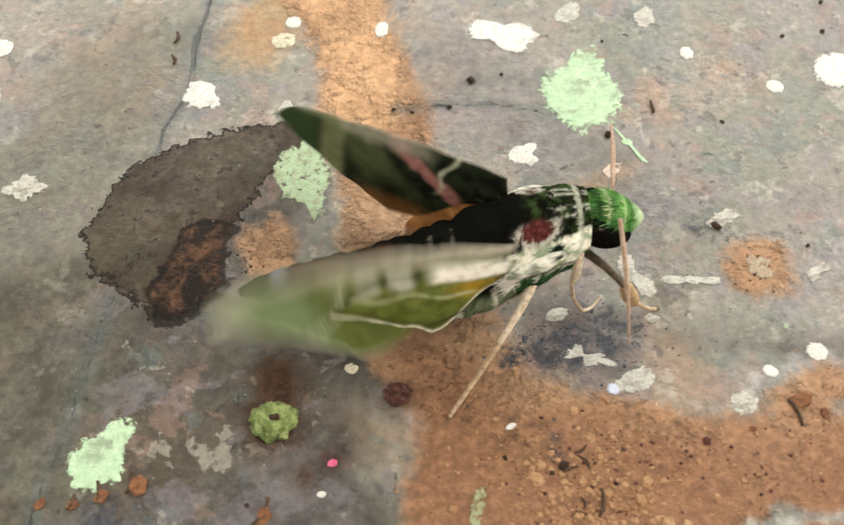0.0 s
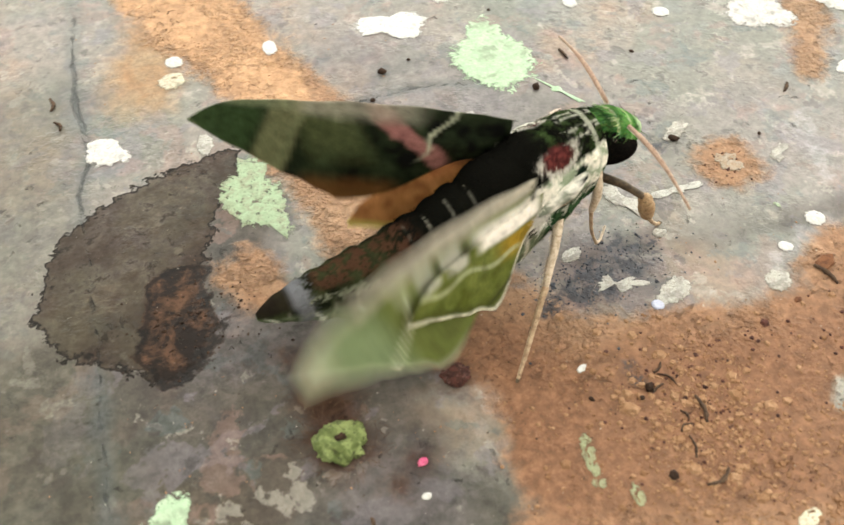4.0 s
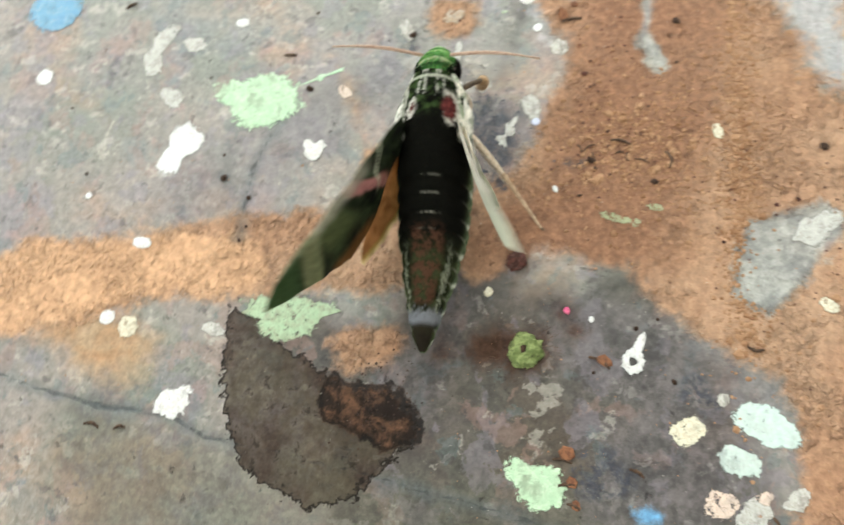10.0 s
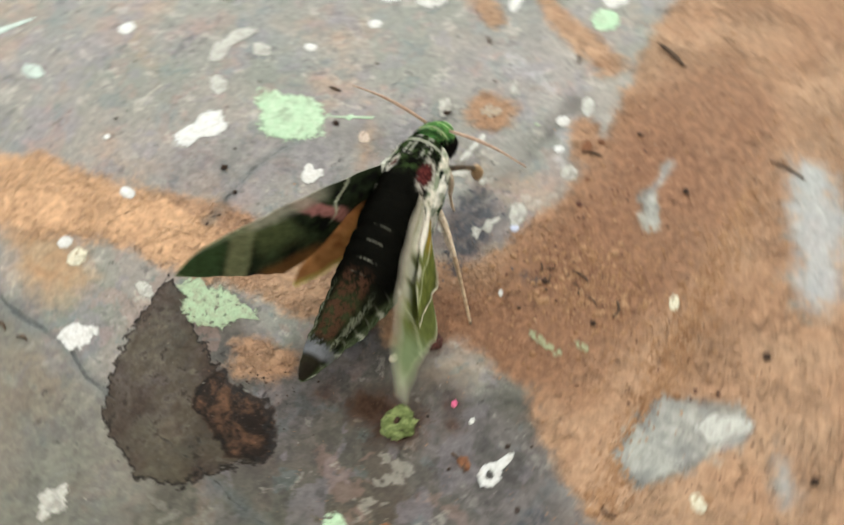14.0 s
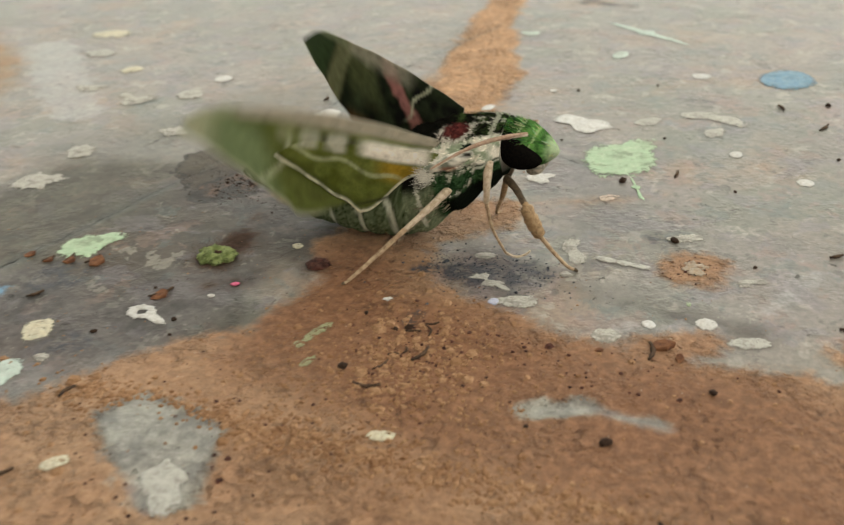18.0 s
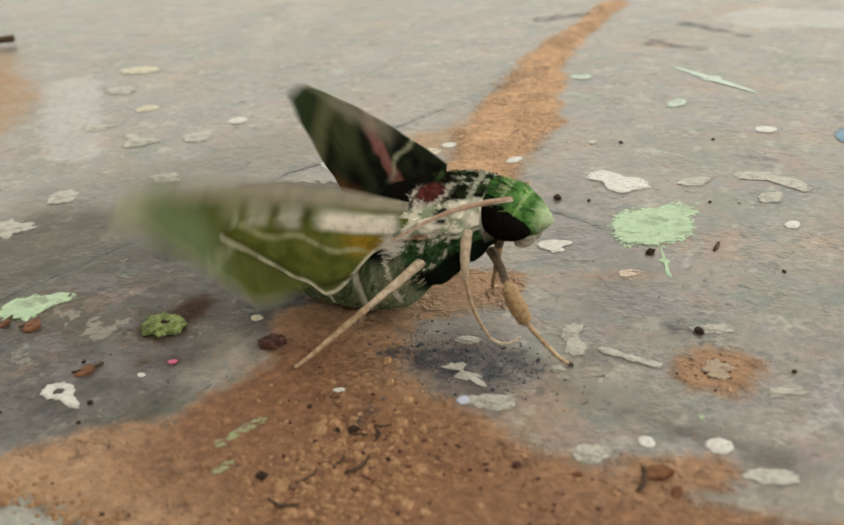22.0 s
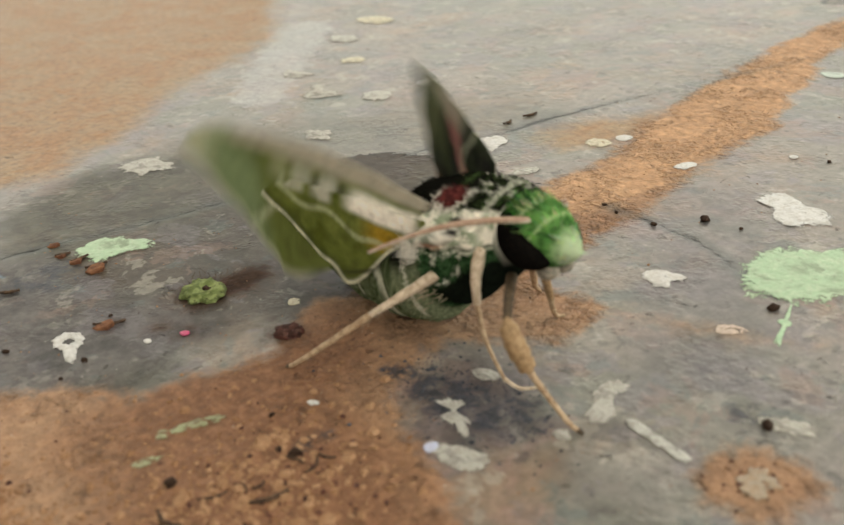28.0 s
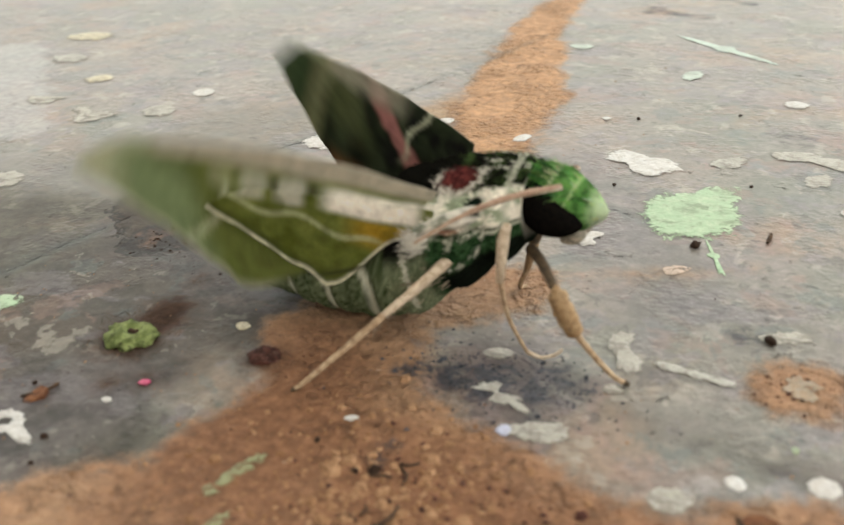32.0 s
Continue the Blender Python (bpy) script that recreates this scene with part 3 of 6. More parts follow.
# ---- unseen wall behind and ceiling over the floor, added to shape the skylight ----
def slab(name, x0, y0, z0, x1, y1, z1, label, category):
    bm = bmesh.new()
    bmesh.ops.create_cube(bm, size=1)
    for v in bm.verts:
        v.co = Vector(((x0 + x1) / 2 + v.co.x * (x1 - x0), (y0 + y1) / 2 + v.co.y * (y1 - y0), (z0 + z1) / 2 + v.co.z * (z1 - z0)))
    bmesh.ops.bevel(bm, geom=list(bm.edges), offset=0.01, segments=2, affect="EDGES")
    ob = part(name, bm, PLASTER)
    ob.data.shade_flat()
    tagged(ob, label, category, kind="structure")


slab("added_wall_south", -2.6, -2.1, -0.02, 1.4, -1.9, 2.6, "unseen plain white plastered wall, added to block and bounce light", "wall")
slab("ceiling", -2.6, -2.1, 2.602, 1.4, 2.2, 2.75, "unseen plain white plastered ceiling, added to block overhead sky", "ceiling")


def lie(x, y):
    """The floor's height in millimetres at a place."""
    X, Y = np.array([[float(x)]]), np.array([[float(y)]])
    f = fields(X, Y)
    return float(height_at(X, Y, f["rust"], f["crack"])[0, 0])


# ---- paint marks on the floor ----
def reach(a, lobe):
    """How far a lobe reaches from the mark's middle in direction a, or 0."""
    dx, dy, rx, ry, turn = lobe
    ca, sa = math.cos(turn), math.sin(turn)
    ox, oy = (-dx * ca - dy * sa) / rx, (dx * sa - dy * ca) / ry
    wx, wy = math.cos(a - turn) / rx, math.sin(a - turn) / ry
    A, B, C = wx * wx + wy * wy, ox * wx + oy * wy, ox * ox + oy * oy - 1
    D = B * B - A * C
    return max(0.0, (-B + math.sqrt(D)) / A) if D > 0 else 0.0


def film(bm, lobes, seed, ragged=0.18, spikes=0, thick=0.16, n=110, at=(0, 0)):
    """A thin film of paint with an uneven rim round all its lobes: rings from the rim inwards to a low dome."""
    rng = random.Random(seed)
    waves = [(k, rng.uniform(0, 6.28), rng.gauss(0, 1) / k**1.0) for k in range(2, 26)]
    spike = [(rng.uniform(0, 6.28), rng.uniform(0.05, 0.12), rng.uniform(0.06, 0.2)) for _ in range(spikes)]
    rings, layer = [], bm.verts.layers.float.new("rim")
    for lift, inset in ((-0.3, 1.06), (0.3, 1.0), (0.8, 0.9), (1.0, 0.78), (1.0, 0.6), (1.0, 0.42), (1.0, 0.25), (1.0, 0.1)):
        ring = []
        for i in range(n):
            a = 2 * math.pi * i / n
            r = max([reach(a, lobe) for lobe in lobes] + [0.15 * max(lobes[0][2:4])])
            k = 1 + ragged * 0.42 * sum(w * math.cos(q * a + p) for q, p, w in waves) * (1 if inset > 0.8 else 0.5)
            for s, wide, tall in spike:
                d = abs((a - s + math.pi) % (2 * math.pi) - math.pi)
                k += tall * max(0, 1 - d / wide) * (1 if inset > 0.9 else 0)
            ring.append(bm.verts.new((inset * r * k * math.cos(a) * MM, inset * r * k * math.sin(a) * MM, (0.05 + thick * lift) * MM)))
            ring[-1][layer] = 1.06 - inset
        rings.append(ring)
    flat = [v for ring in rings for v in ring]
    X, Y = np.array([[v.co.x / MM + at[0] for v in flat]]), np.array([[v.co.y / MM + at[1] for v in flat]])
    f = fields(X, Y)
    for v, z in zip(flat, height_at(X, Y, f["rust"], f["crack"])[0] - lie(*at)):
        v.co.z += float(z) * MM
    for a, b in zip(rings, rings[1:]):
        for i in range(n):
            bm.faces.new((a[i], a[(i + 1) % n], b[(i + 1) % n], b[i]))
    bm.faces.new(rings[-1])


MARKS = 0


def paint_mark(x, y, lobes, material, label, category="paint splash", name="paint_splash", ragged=0.18, spikes=0, thick=0.11):
    """lobes: (dx, dy, rx, ry, degrees) round the mark's own middle; one thing."""
    global MARKS
    MARKS += 1
    if material is FLAKY:
        ragged += 0.15
    bm = bmesh.new()
    film(bm, [(dx, dy, rx, ry, radians(turn)) for dx, dy, rx, ry, turn in lobes], MARKS * 17, ragged, spikes, thick, at=(x, y))
    ob = part(name, bm, material)
    ob.location = (x * MM, y * MM, lie(x, y) * MM)
    return tagged(ob, label, category, "paint marks on the floor")


paint_mark(21.1, 31.4, [(0, 0, 5.6, 6.2, 0), (1.9, 6.6, 2.6, 2.4, 0)], GREEN, "pale green paint splash with a ragged rim", spikes=18, ragged=0.09)
paint_mark(25.7, 22.2, [(0, 0, 4.4, 0.22, -65), (1.7, -3.8, 0.5, 0.4, 0)], GREEN, "thin thread of pale green paint", ragged=0.25, thick=0.06)
paint_mark(11.4, 44.6, [(2.2, -1.0, 3.3, 3.0, 20), (-2.6, 1.2, 2.3, 2.2, 0), (-0.4, 0.4, 2.6, 1.9, 120)], WHITE, "white paint blot of two joined lobes")
paint_mark(11.2, 21.3, [(0, 0, 1.8, 1.6, 0), (1.4, -1.2, 1.0, 0.9, 40), (1.4, 1.1, 0.9, 0.8, 0)], WHITE, "small heart-shaped white paint blot")
paint_mark(-31.8, 36.7, [(0, 0, 2.3, 2.9, 10), (1.8, -1.6, 1.3, 1.4, 0)], WHITE, "chalky white paint blot beside the crack", ragged=0.3)
paint_mark(-19.9, 32.4, [(0, 0, 1.9, 1.1, 70)], FLAKY, "small flaked white paint blot", ragged=0.3)
paint_mark(-20.0, 46.3, [(0, 0, 1.9, 1.7, 0)], CREAM, "round yellowish paint drop on the orange band")
paint_mark(-18.5, 50.1, [(0, 0, 1.2, 1.3, 0)], WHITE, "round white paint drop on the orange band")
paint_mark(-5.6, 47.2, [(0, 0, 1.0, 1.8, -12)], WHITE, "white paint drop at the edge of the orange band")
paint_mark(2.8, 58.6, [(0, 0, 0.6, 0.6, 0)], WHITE, "tiny white paint drop")
paint_mark(19.4, -13.4, [(0.2, 0, 2.1, 1.6, 10), (-1.6, -0.4, 0.9, 0.8, 0)], FLAKY, "flaked white paint patch beside a pale blue drop", ragged=0.35)
paint_mark(16.8, -14.2, [(0, 0, 0.75, 0.7, 0)], LILAC, "pale blue paint drop beside a white patch")
paint_mark(30.9, -17.3, [(0, 0, 1.8, 1.4, 30)], FLAKY, "flaked white paint patch", ragged=0.3)
paint_mark(37.6, 0.4, [(0, 0.4, 1.6, 0.9, 30), (0.5, -0.9, 1.3, 0.9, 140), (-0.9, 1.6, 0.9, 0.5, 20)], TAN, "scraped rust-stained tan paint inside a rust ring", ragged=0.4, thick=0.1)
paint_mark(21.6, 2.0, [(0, 0, 1.9, 1.2, 100), (1.8, -2.8, 1.3, 1.0, 0)], FLAKY, "flaked cream paint patch near the foreleg", ragged=0.4, thick=0.1)
paint_mark(28.8, -0.4, [(-2.0, 0.2, 1.5, 0.7, -10), (0.6, -0.1, 1.6, 0.6, -8), (3.2, -0.5, 1.2, 0.7, 0)], FLAKY, "long flaked cream paint streak", ragged=0.35, thick=0.1)
paint_mark(23.1, -5.4, [(0, 0, 0.9, 0.7, 0)], FLAKY, "small flaked paint drop under the foreleg", ragged=0.3, thick=0.1)
paint_mark(35.2, 8.4, [(0, 0, 2.3, 1.1, 30)], FLAKY, "thin scraped paint patch", ragged=0.4, thick=0.06)
paint_mark(22.8, 17.6, [(0, 0, 1.6, 0.9, 40)], PEACH, "thin faded paint patch", ragged=0.4, thick=0.06)
paint_mark(14.2, -9.6, [(-1.4, 0.4, 1.6, 0.5, 30), (1.2, -0.6, 1.5, 0.6, 20), (3.2, -1.4, 0.8, 0.6, 0)], FLAKY, "broken flaked paint streak", ragged=0.5, thick=0.07)
paint_mark(12.0, -3.8, [(0, 0, 1.5, 0.9, 20)], FLAKY, "small flaked paint patch under the moth", ragged=0.4, thick=0.08)
paint_mark(43.9, -1.0, [(0, 0, 1.2, 0.8, 60), (1.6, 0.8, 0.7, 0.6, 0)], FLAKY, "small flaked white paint patch", ragged=0.35, thick=0.08)
paint_mark(41.0, -11.6, [(0, 0, 1.4, 1.1, 0)], WHITE, "white paint drop near a rust chip", ragged=0.3)
paint_mark(35.0, -13.6, [(0, 0, 0.9, 0.8, 0)], WHITE, "small white paint drop", ragged=0.2)
paint_mark(46.0, -14.0, [(0, 0, 2.6, 1.1, 20)], FLAKY, "flaked pale paint patch at the rust edge", ragged=0.4, thick=0.08)
paint_mark(-40.8, -17.9, [(0, 0, 3.2, 3.6, 0), (2.1, 3.4, 1.7, 1.6, 0)], GREEN, "pale green paint blot of two lobes", ragged=0.22)
paint_mark(-18.2, 19.6, [(0.4, 1.2, 3.6, 5.0, 10), (2.6, -5.0, 0.6, 2.4, -20), (2.4, 7.0, 2.0, 2.2, 0)], WORN_GREEN, "worn pale green paint patch under the wing", spikes=10, ragged=0.22)
paint_mark(-30.8, -47.1, [(0, 0, 2.6, 5.0, -24)], MINT, "mint paint blot split by a line", ragged=0.16)
paint_mark(-35.9, -43.4, [(0, 0, 2.0, 3.0, -24)], MINT, "smaller mint paint blot", ragged=0.2)
paint_mark(-43.0, -45.0, [(0, 0, 2.2, 2.4, 0)], FLAKY, "thin whitish paint patch", ragged=0.35, thick=0.08)
paint_mark(-40.5, -50.5, [(0, 0, 1.2, 2.2, 30)], FLAKY, "thin whitish paint fleck", ragged=0.35, thick=0.08)
paint_mark(-27.5, -41.6, [(0, 0, 1.0, 0.8, 0)], FLAKY, "small whitish paint drop", ragged=0.3)
paint_mark(-61, 48.9, [(0, 0, 1.9, 1.8, 0)], WHITE, "bright white paint drop")
paint_mark(-62.5, 39.4, [(0, 0, 2.6, 2.6, 0), (2.2, -1.2, 1.4, 1.4, 0)], FLAKY, "chalky whitish paint blot", ragged=0.3)
paint_mark(-70.5, 33.5, [(0, 0, 3.4, 2.2, 30), (-4, 2, 1.8, 1.2, 0)], FLAKY, "scattered pale paint blot", ragged=0.4)
paint_mark(-84, 37, [(0, 0, 3.0, 2.0, 10)], FLAKY, "pale paint blot on grey floor", ragged=0.4)
paint_mark(-83, 49, [(0, 0, 2.6, 2.0, 10)], CREAM, "pale cream paint blot", ragged=0.3)
paint_mark(-104, 70, [(0, 0, 4.5, 3.0, 20)], CREAM, "faded greenish cream paint blot", ragged=0.3)
paint_mark(-97, 57, [(0, 0, 4.0, 2.4, 10)], FLAKY, "pale paint streak on grey floor", ragged=0.4)
paint_mark(-54, 22, [(0, 0, 2.6, 2.0, 0)], FLAKY, "pale paint blot near the stain", ragged=0.4)
paint_mark(-64, 10, [(0, 0, 2.4, 3.2, 0)], FLAKY, "round pale paint blot", ragged=0.3)
paint_mark(58, 32.3, [(0, 0, 3.8, 3.6, 0)], WHITE, "round white paint blot", ragged=0.12)
paint_mark(60.6, 24.6, [(0, 0, 4.6, 4.0, 20), (2, -3, 2.4, 2, 0)], WHITE, "large white paint blot", ragged=0.16)
paint_mark(73, 23, [(0, 0, 3.2, 5.6, 12)], WHITE, "oval white paint blot beside a rust run", ragged=0.16)
paint_mark(70.5, 36, [(0, 0, 4.6, 3.6, 30)], MINT, "faded pale paint blot", ragged=0.3, thick=0.08)
paint_mark(80.8, 11, [(0, 0, 3.4, 3.2, 0)], WHITE, "round white paint blot", ragged=0.14)
paint_mark(67.4, -8.1, [(0, 0, 3.0, 2.8, 0)], GREEN, "round pale green paint blot", ragged=0.14)
paint_mark(73.5, -7.4, [(0, 0, 2.8, 2.6, 0)], WHITE, "white paint blot beside a green one", ragged=0.14)
paint_mark(64.5, 9.0, [(0, 0, 3.0, 1.1, 10)], WHITE, "narrow white paint fleck", ragged=0.3)
paint_mark(48.1, 30.3, [(0, 0, 1.3, 1.2, 0)], WHITE, "small white paint drop")
paint_mark(80.3, 81, [(0, 0, 6.5, 6.0, 0)], GREEN, "large pale green paint blot", ragged=0.1)
paint_mark(60.4, 75.4, [(0, 0, 3.6, 3.6, 0)], GREEN, "round pale green paint blot", ragged=0.14)
paint_mark(41.4, 74.8, [(0, 0, 4.8, 5.4, 0)], BLUE, "round blue paint blot", ragged=0.1)
paint_mark(57.1, 86.4, [(0, 0, 2.8, 3.2, 0)], CREAM, "cream paint drop on grey floor", ragged=0.14)
paint_mark(57.3, 66.4, [(0, 0, 5.5, 2.2, 10)], PEACH, "long peach paint blot", ragged=0.3)
paint_mark(29.5, 53.1, [(0, 0, 3.4, 1.8, 20), (5.6, -1.2, 1.4, 2.2, 0)], FLAKY, "thin whitish paint patches", ragged=0.4, thick=0.07)
paint_mark(37.5, 38.0, [(0, 0, 1.0, 1.3, 0)], WHITE, "tiny white paint drop", ragged=0.2)
paint_mark(33.0, 46.0, [(0, 0, 2.4, 1.5, 70)], FLAKY, "faded pale paint patch", ragged=0.4, thick=0.06)
paint_mark(22.0, 48.0, [(0, 0, 2.8, 1.6, 60)], FLAKY, "faded pale paint patch", ragged=0.4, thick=0.06)
paint_mark(9.5, 82.0, [(0, 0, 1.6, 2.6, 0)], MINT, "pale paint drop on grey floor", ragged=0.3)
paint_mark(-12.0, 92.0, [(0, 0, 2.2, 1.6, 0)], MINT, "pale greenish paint drop", ragged=0.25)
paint_mark(26.5, 73.0, [(0, 0, 1.8, 1.6, 0)], WHITE, "small white paint fleck", ragged=0.35)
paint_mark(11.3, 97.8, [(0, 0, 12.5, 0.9, -32)], MINT, "long pale scratch of paint on the floor", ragged=0.25, thick=0.08)
paint_mark(23.1, -72, [(0, 0, 2.0, 5.0, 10)], PEACH, "tan paint smear on rust", ragged=0.5, thick=0.06)
paint_mark(0.0, -26.4, [(0, 0, 0.7, 2.0, -16), (-0.5, -1.8, 0.5, 1.0, 10)], SCUFF, "worn greenish paint smear on rust", ragged=0.6, thick=0.05)
paint_mark(-0.9, -29.9, [(0, 0, 0.5, 0.8, 30)], SCUFF, "broken crumbs of worn green paint on rust", ragged=0.6, thick=0.05)
paint_mark(1.7, -32.6, [(0, 0, 0.6, 1.2, -20)], SCUFF, "broken crumbs of worn green paint on rust", ragged=0.6, thick=0.05)
paint_mark(-32.2, -36.9, [(0, 0, 1.9, 2.6, 20)], CREAM, "thin worn cream paint patch", ragged=0.5, thick=0.05)
paint_mark(-41.7, -41.0, [(0, 0, 2.0, 2.2, 20)], PEACH, "thin worn pinkish paint patch", ragged=0.4, thick=0.05)
paint_mark(-41.1, -46.0, [(0, 0, 1.0, 2.2, 30)], PEACH, "thin pinkish paint fleck", ragged=0.4, thick=0.05)
paint_mark(38.4, -7.9, [(0, 0, 0.3, 0.55, 20)], WORN_GREEN, "tiny pale green paint fleck", ragged=0.3, thick=0.06)
paint_mark(-15.2, -20.3, [(0, 0, 0.6, 0.45, 20)], PINK, "tiny bright pink paint fleck", thick=0.12)
paint_mark(-3.2, -52.0, [(1, -2.6, 2.6, 2.0, 30), (3.2, -5, 1.8, 1.4, 0)], FLAKY, "white paint on a bare grey patch", ragged=0.3)
paint_mark(14.8, -41.8, [(0, 0, 1.5, 0.8, 20)], CREAM, "small cream paint chip on rust", ragged=0.3)
paint_mark(-13.4, -56.0, [(0, 0, 1.4, 1.0, 40)], CREAM, "small cream paint chip on rust", ragged=0.35)
paint_mark(-16.5, -23.8, [(0, 0, 0.5, 0.4, 0)], WHITE, "tiny white paint fleck")
paint_mark(-12.6, -8.8, [(0, 0, 0.8, 0.7, 0)], CREAM, "tiny yellowish paint drop", ragged=0.3)
paint_mark(4.6, -17.8, [(0, 0, 0.7, 0.35, 20)], WHITE, "tiny white paint fleck on rust", ragged=0.3)
paint_mark(-63, -2, [(0, 0, 4.0, 3.0, 30)], FLAKY, "faded pale paint patch", ragged=0.45, thick=0.06)


def ring_mark(x, y):
    """A white drop with a hole in its middle and a tail."""
    bm = bmesh.new()
    n, rings, layer = 72, [], bm.verts.layers.float.new("rim")
    lobes = [(0, 0, 2.0, 1.6, 0), (2.6, -0.8, 2.6, 0.7, radians(-16))]
    for s, z in ((0.0, -0.06), (0.12, 0.14), (0.6, 0.18), (0.95, 0.12), (1.0, -0.06)):
        ring = []
        for i in range(n):
            a = 2 * math.pi * i / n
            hole = 0.5 * (1 + 0.15 * math.sin(3 * a))
            rim = max(reach(a, lobe) for lobe in lobes) * (1 + 0.06 * math.sin(7 * a) + 0.05 * math.sin(13 * a + 1))
            r = hole + (rim - hole) * s
            ring.append(bm.verts.new((r * math.cos(a) * MM, r * math.sin(a) * MM, z * MM)))
            ring[-1][layer] = 0.6 * math.sin(math.pi * s)
        rings.append(ring)
    for p, q in zip(rings, rings[1:]):
        for i in range(n):
            bm.faces.new((p[i], q[i], q[(i + 1) % n], p[(i + 1) % n]))
    ob = part("paint_ring", bm, WHITE)
    ob.location = (x * MM, y * MM, lie(x, y) * MM)
    tagged(ob, "white paint drop with a hole and a short tail", "paint splash", "paint marks on the floor")


ring_mark(-22.6, -29.7)


# ---- the mossy button ----
def mossy_button(x, y):
    bm = bmesh.new()
    bmesh.ops.create_icosphere(bm, subdivisions=4, radius=1)
    for v in bm.verts:
        p = v.co.copy()
        k = 1 + 0.24 * noise.fractal(p * 2.4, 0.8, 2.0, 4) + 0.14 * noise.noise(p * 9)
        dip = 0.6 * math.exp(-((p.x - 0.05)**2 / 0.13 + (p.y - 0.12)**2 / 0.07)) * (1 + 0.8 * noise.noise(p * 5)) if p.z > 0 else 0
        v.co = Vector((p.x * 2.5 * k, p.y * 2.3 * k, (p.z * 0.75 * k - dip) + 0.25)) * MM
    ob = part("mossy_lump", bm, MOSS)
    ob.location = (x * MM, y * MM, lie(x, y) * MM)
    tagged(ob, "round yellow-green mossy lump with a dark hollow", "moss lump")
    bm = bmesh.new()
    bmesh.ops.create_icosphere(bm, subdivisions=3, radius=1)
    for v in bm.verts:
        k = 1 + 0.6 * noise.noise(v.co * 2.6 + Vector((5, 1, 2)))
        v.co = Vector((0.15 + v.co.x * 0.85 * k, 0.3 + v.co.y * 0.5 * k, 0.42 + 0.3 * v.co.z * k)) * MM
    part("hollow", bm, SOIL, ob, "dark crumbling hollow")
    rng = random.Random(4)
    bm = bmesh.new()
    for _ in range(120):
        a, r = rng.uniform(0, 6.28), rng.uniform(1.6, 4.8)
        px, py = r * math.cos(a), r * math.sin(a)
        ang, ln, up = a + rng.gauss(0, 0.7), rng.uniform(0.4, 1.6), rng.uniform(0.05, 0.5)
        q = Vector((px, py, 0.05)) * MM
        e = q + Vector((math.cos(ang) * ln, math.sin(ang) * ln, up)) * MM
        s = Vector((-math.sin(ang), math.cos(ang), 0)) * 0.035 * MM
        vs = [bm.verts.new(c) for c in (q - s, q + s, e + s * 0.3, e - s * 0.3)]
        bm.faces.new(vs)
    ob2 = part("plant_fibres", bm, BARK)
    ob2.location = ob.location
    tagged(ob2, "fine dry brown fibres round the mossy lump", "plant fibre", kind="stuff")


mossy_button(-21.6, -14.8)


def crusty_lump(x, y, r, label):
    """A low dark crust with a crumbled top."""
    bm = bmesh.new()
    bmesh.ops.create_icosphere(bm, subdivisions=4, radius=1)
    for v in bm.verts:
        p = v.co.copy()
        k = 1 + 0.22 * noise.fractal(p * 2.1 + Vector((x, y, 0)), 0.8, 2.0, 3) + 0.12 * noise.noise(p * 8)
        v.co = Vector((p.x * r * k, p.y * r * k, p.z * 0.32 * r * k + 0.05)) * MM
    ob = part("crusty_lump", bm, CRUST)
    ob.location = (x * MM, y * MM, lie(x, y) * MM)
    tagged(ob, label, "soil crust")


crusty_lump(-7.6, -12.6, 1.5, "dark red-brown crust of dried dirt")


# ---- crumbs, chips and twigs ----
def crumb_mesh(seed, stretch):
    rng = random.Random(seed)
    bm = bmesh.new()
    bmesh.ops.create_icosphere(bm, subdivisions=2, radius=1)
    off = Vector((rng.uniform(-9, 9), rng.uniform(-9, 9), rng.uniform(-9, 9)))
    for v in bm.verts:
        k = 1 + 0.45 * noise.noise(v.co * 1.5 + off) + 0.2 * noise.noise(v.co * 4 + off)
        v.co = Vector((v.co.x * k * stretch, v.co.y * k, v.co.z * k * 0.7 + 0.45))
    me = bpy.data.meshes.new("soil_crumb")
    bm.to_mesh(me)
    bm.free()
    me.shade_smooth()
    me.materials.append(SOIL)
    return me


CRUMBS = [crumb_mesh(k, s) for k, s in ((1, 1.0), (2, 1.3), (3, 1.6), (4, 1.1))]


def crumb(x, y, r, k, label="dark crumb of soil on the floor"):
    ob = new("soil_crumb", CRUMBS[k % 4])
    ob.matrix_basis = pose(x * MM, y * MM, lie(x, y) * MM, 0, 0, (k * 67) % 360) @ Matrix.Scale(0.58 * r * MM, 4)
    tagged(ob, label, "soil crumb", "crumbs on the floor")


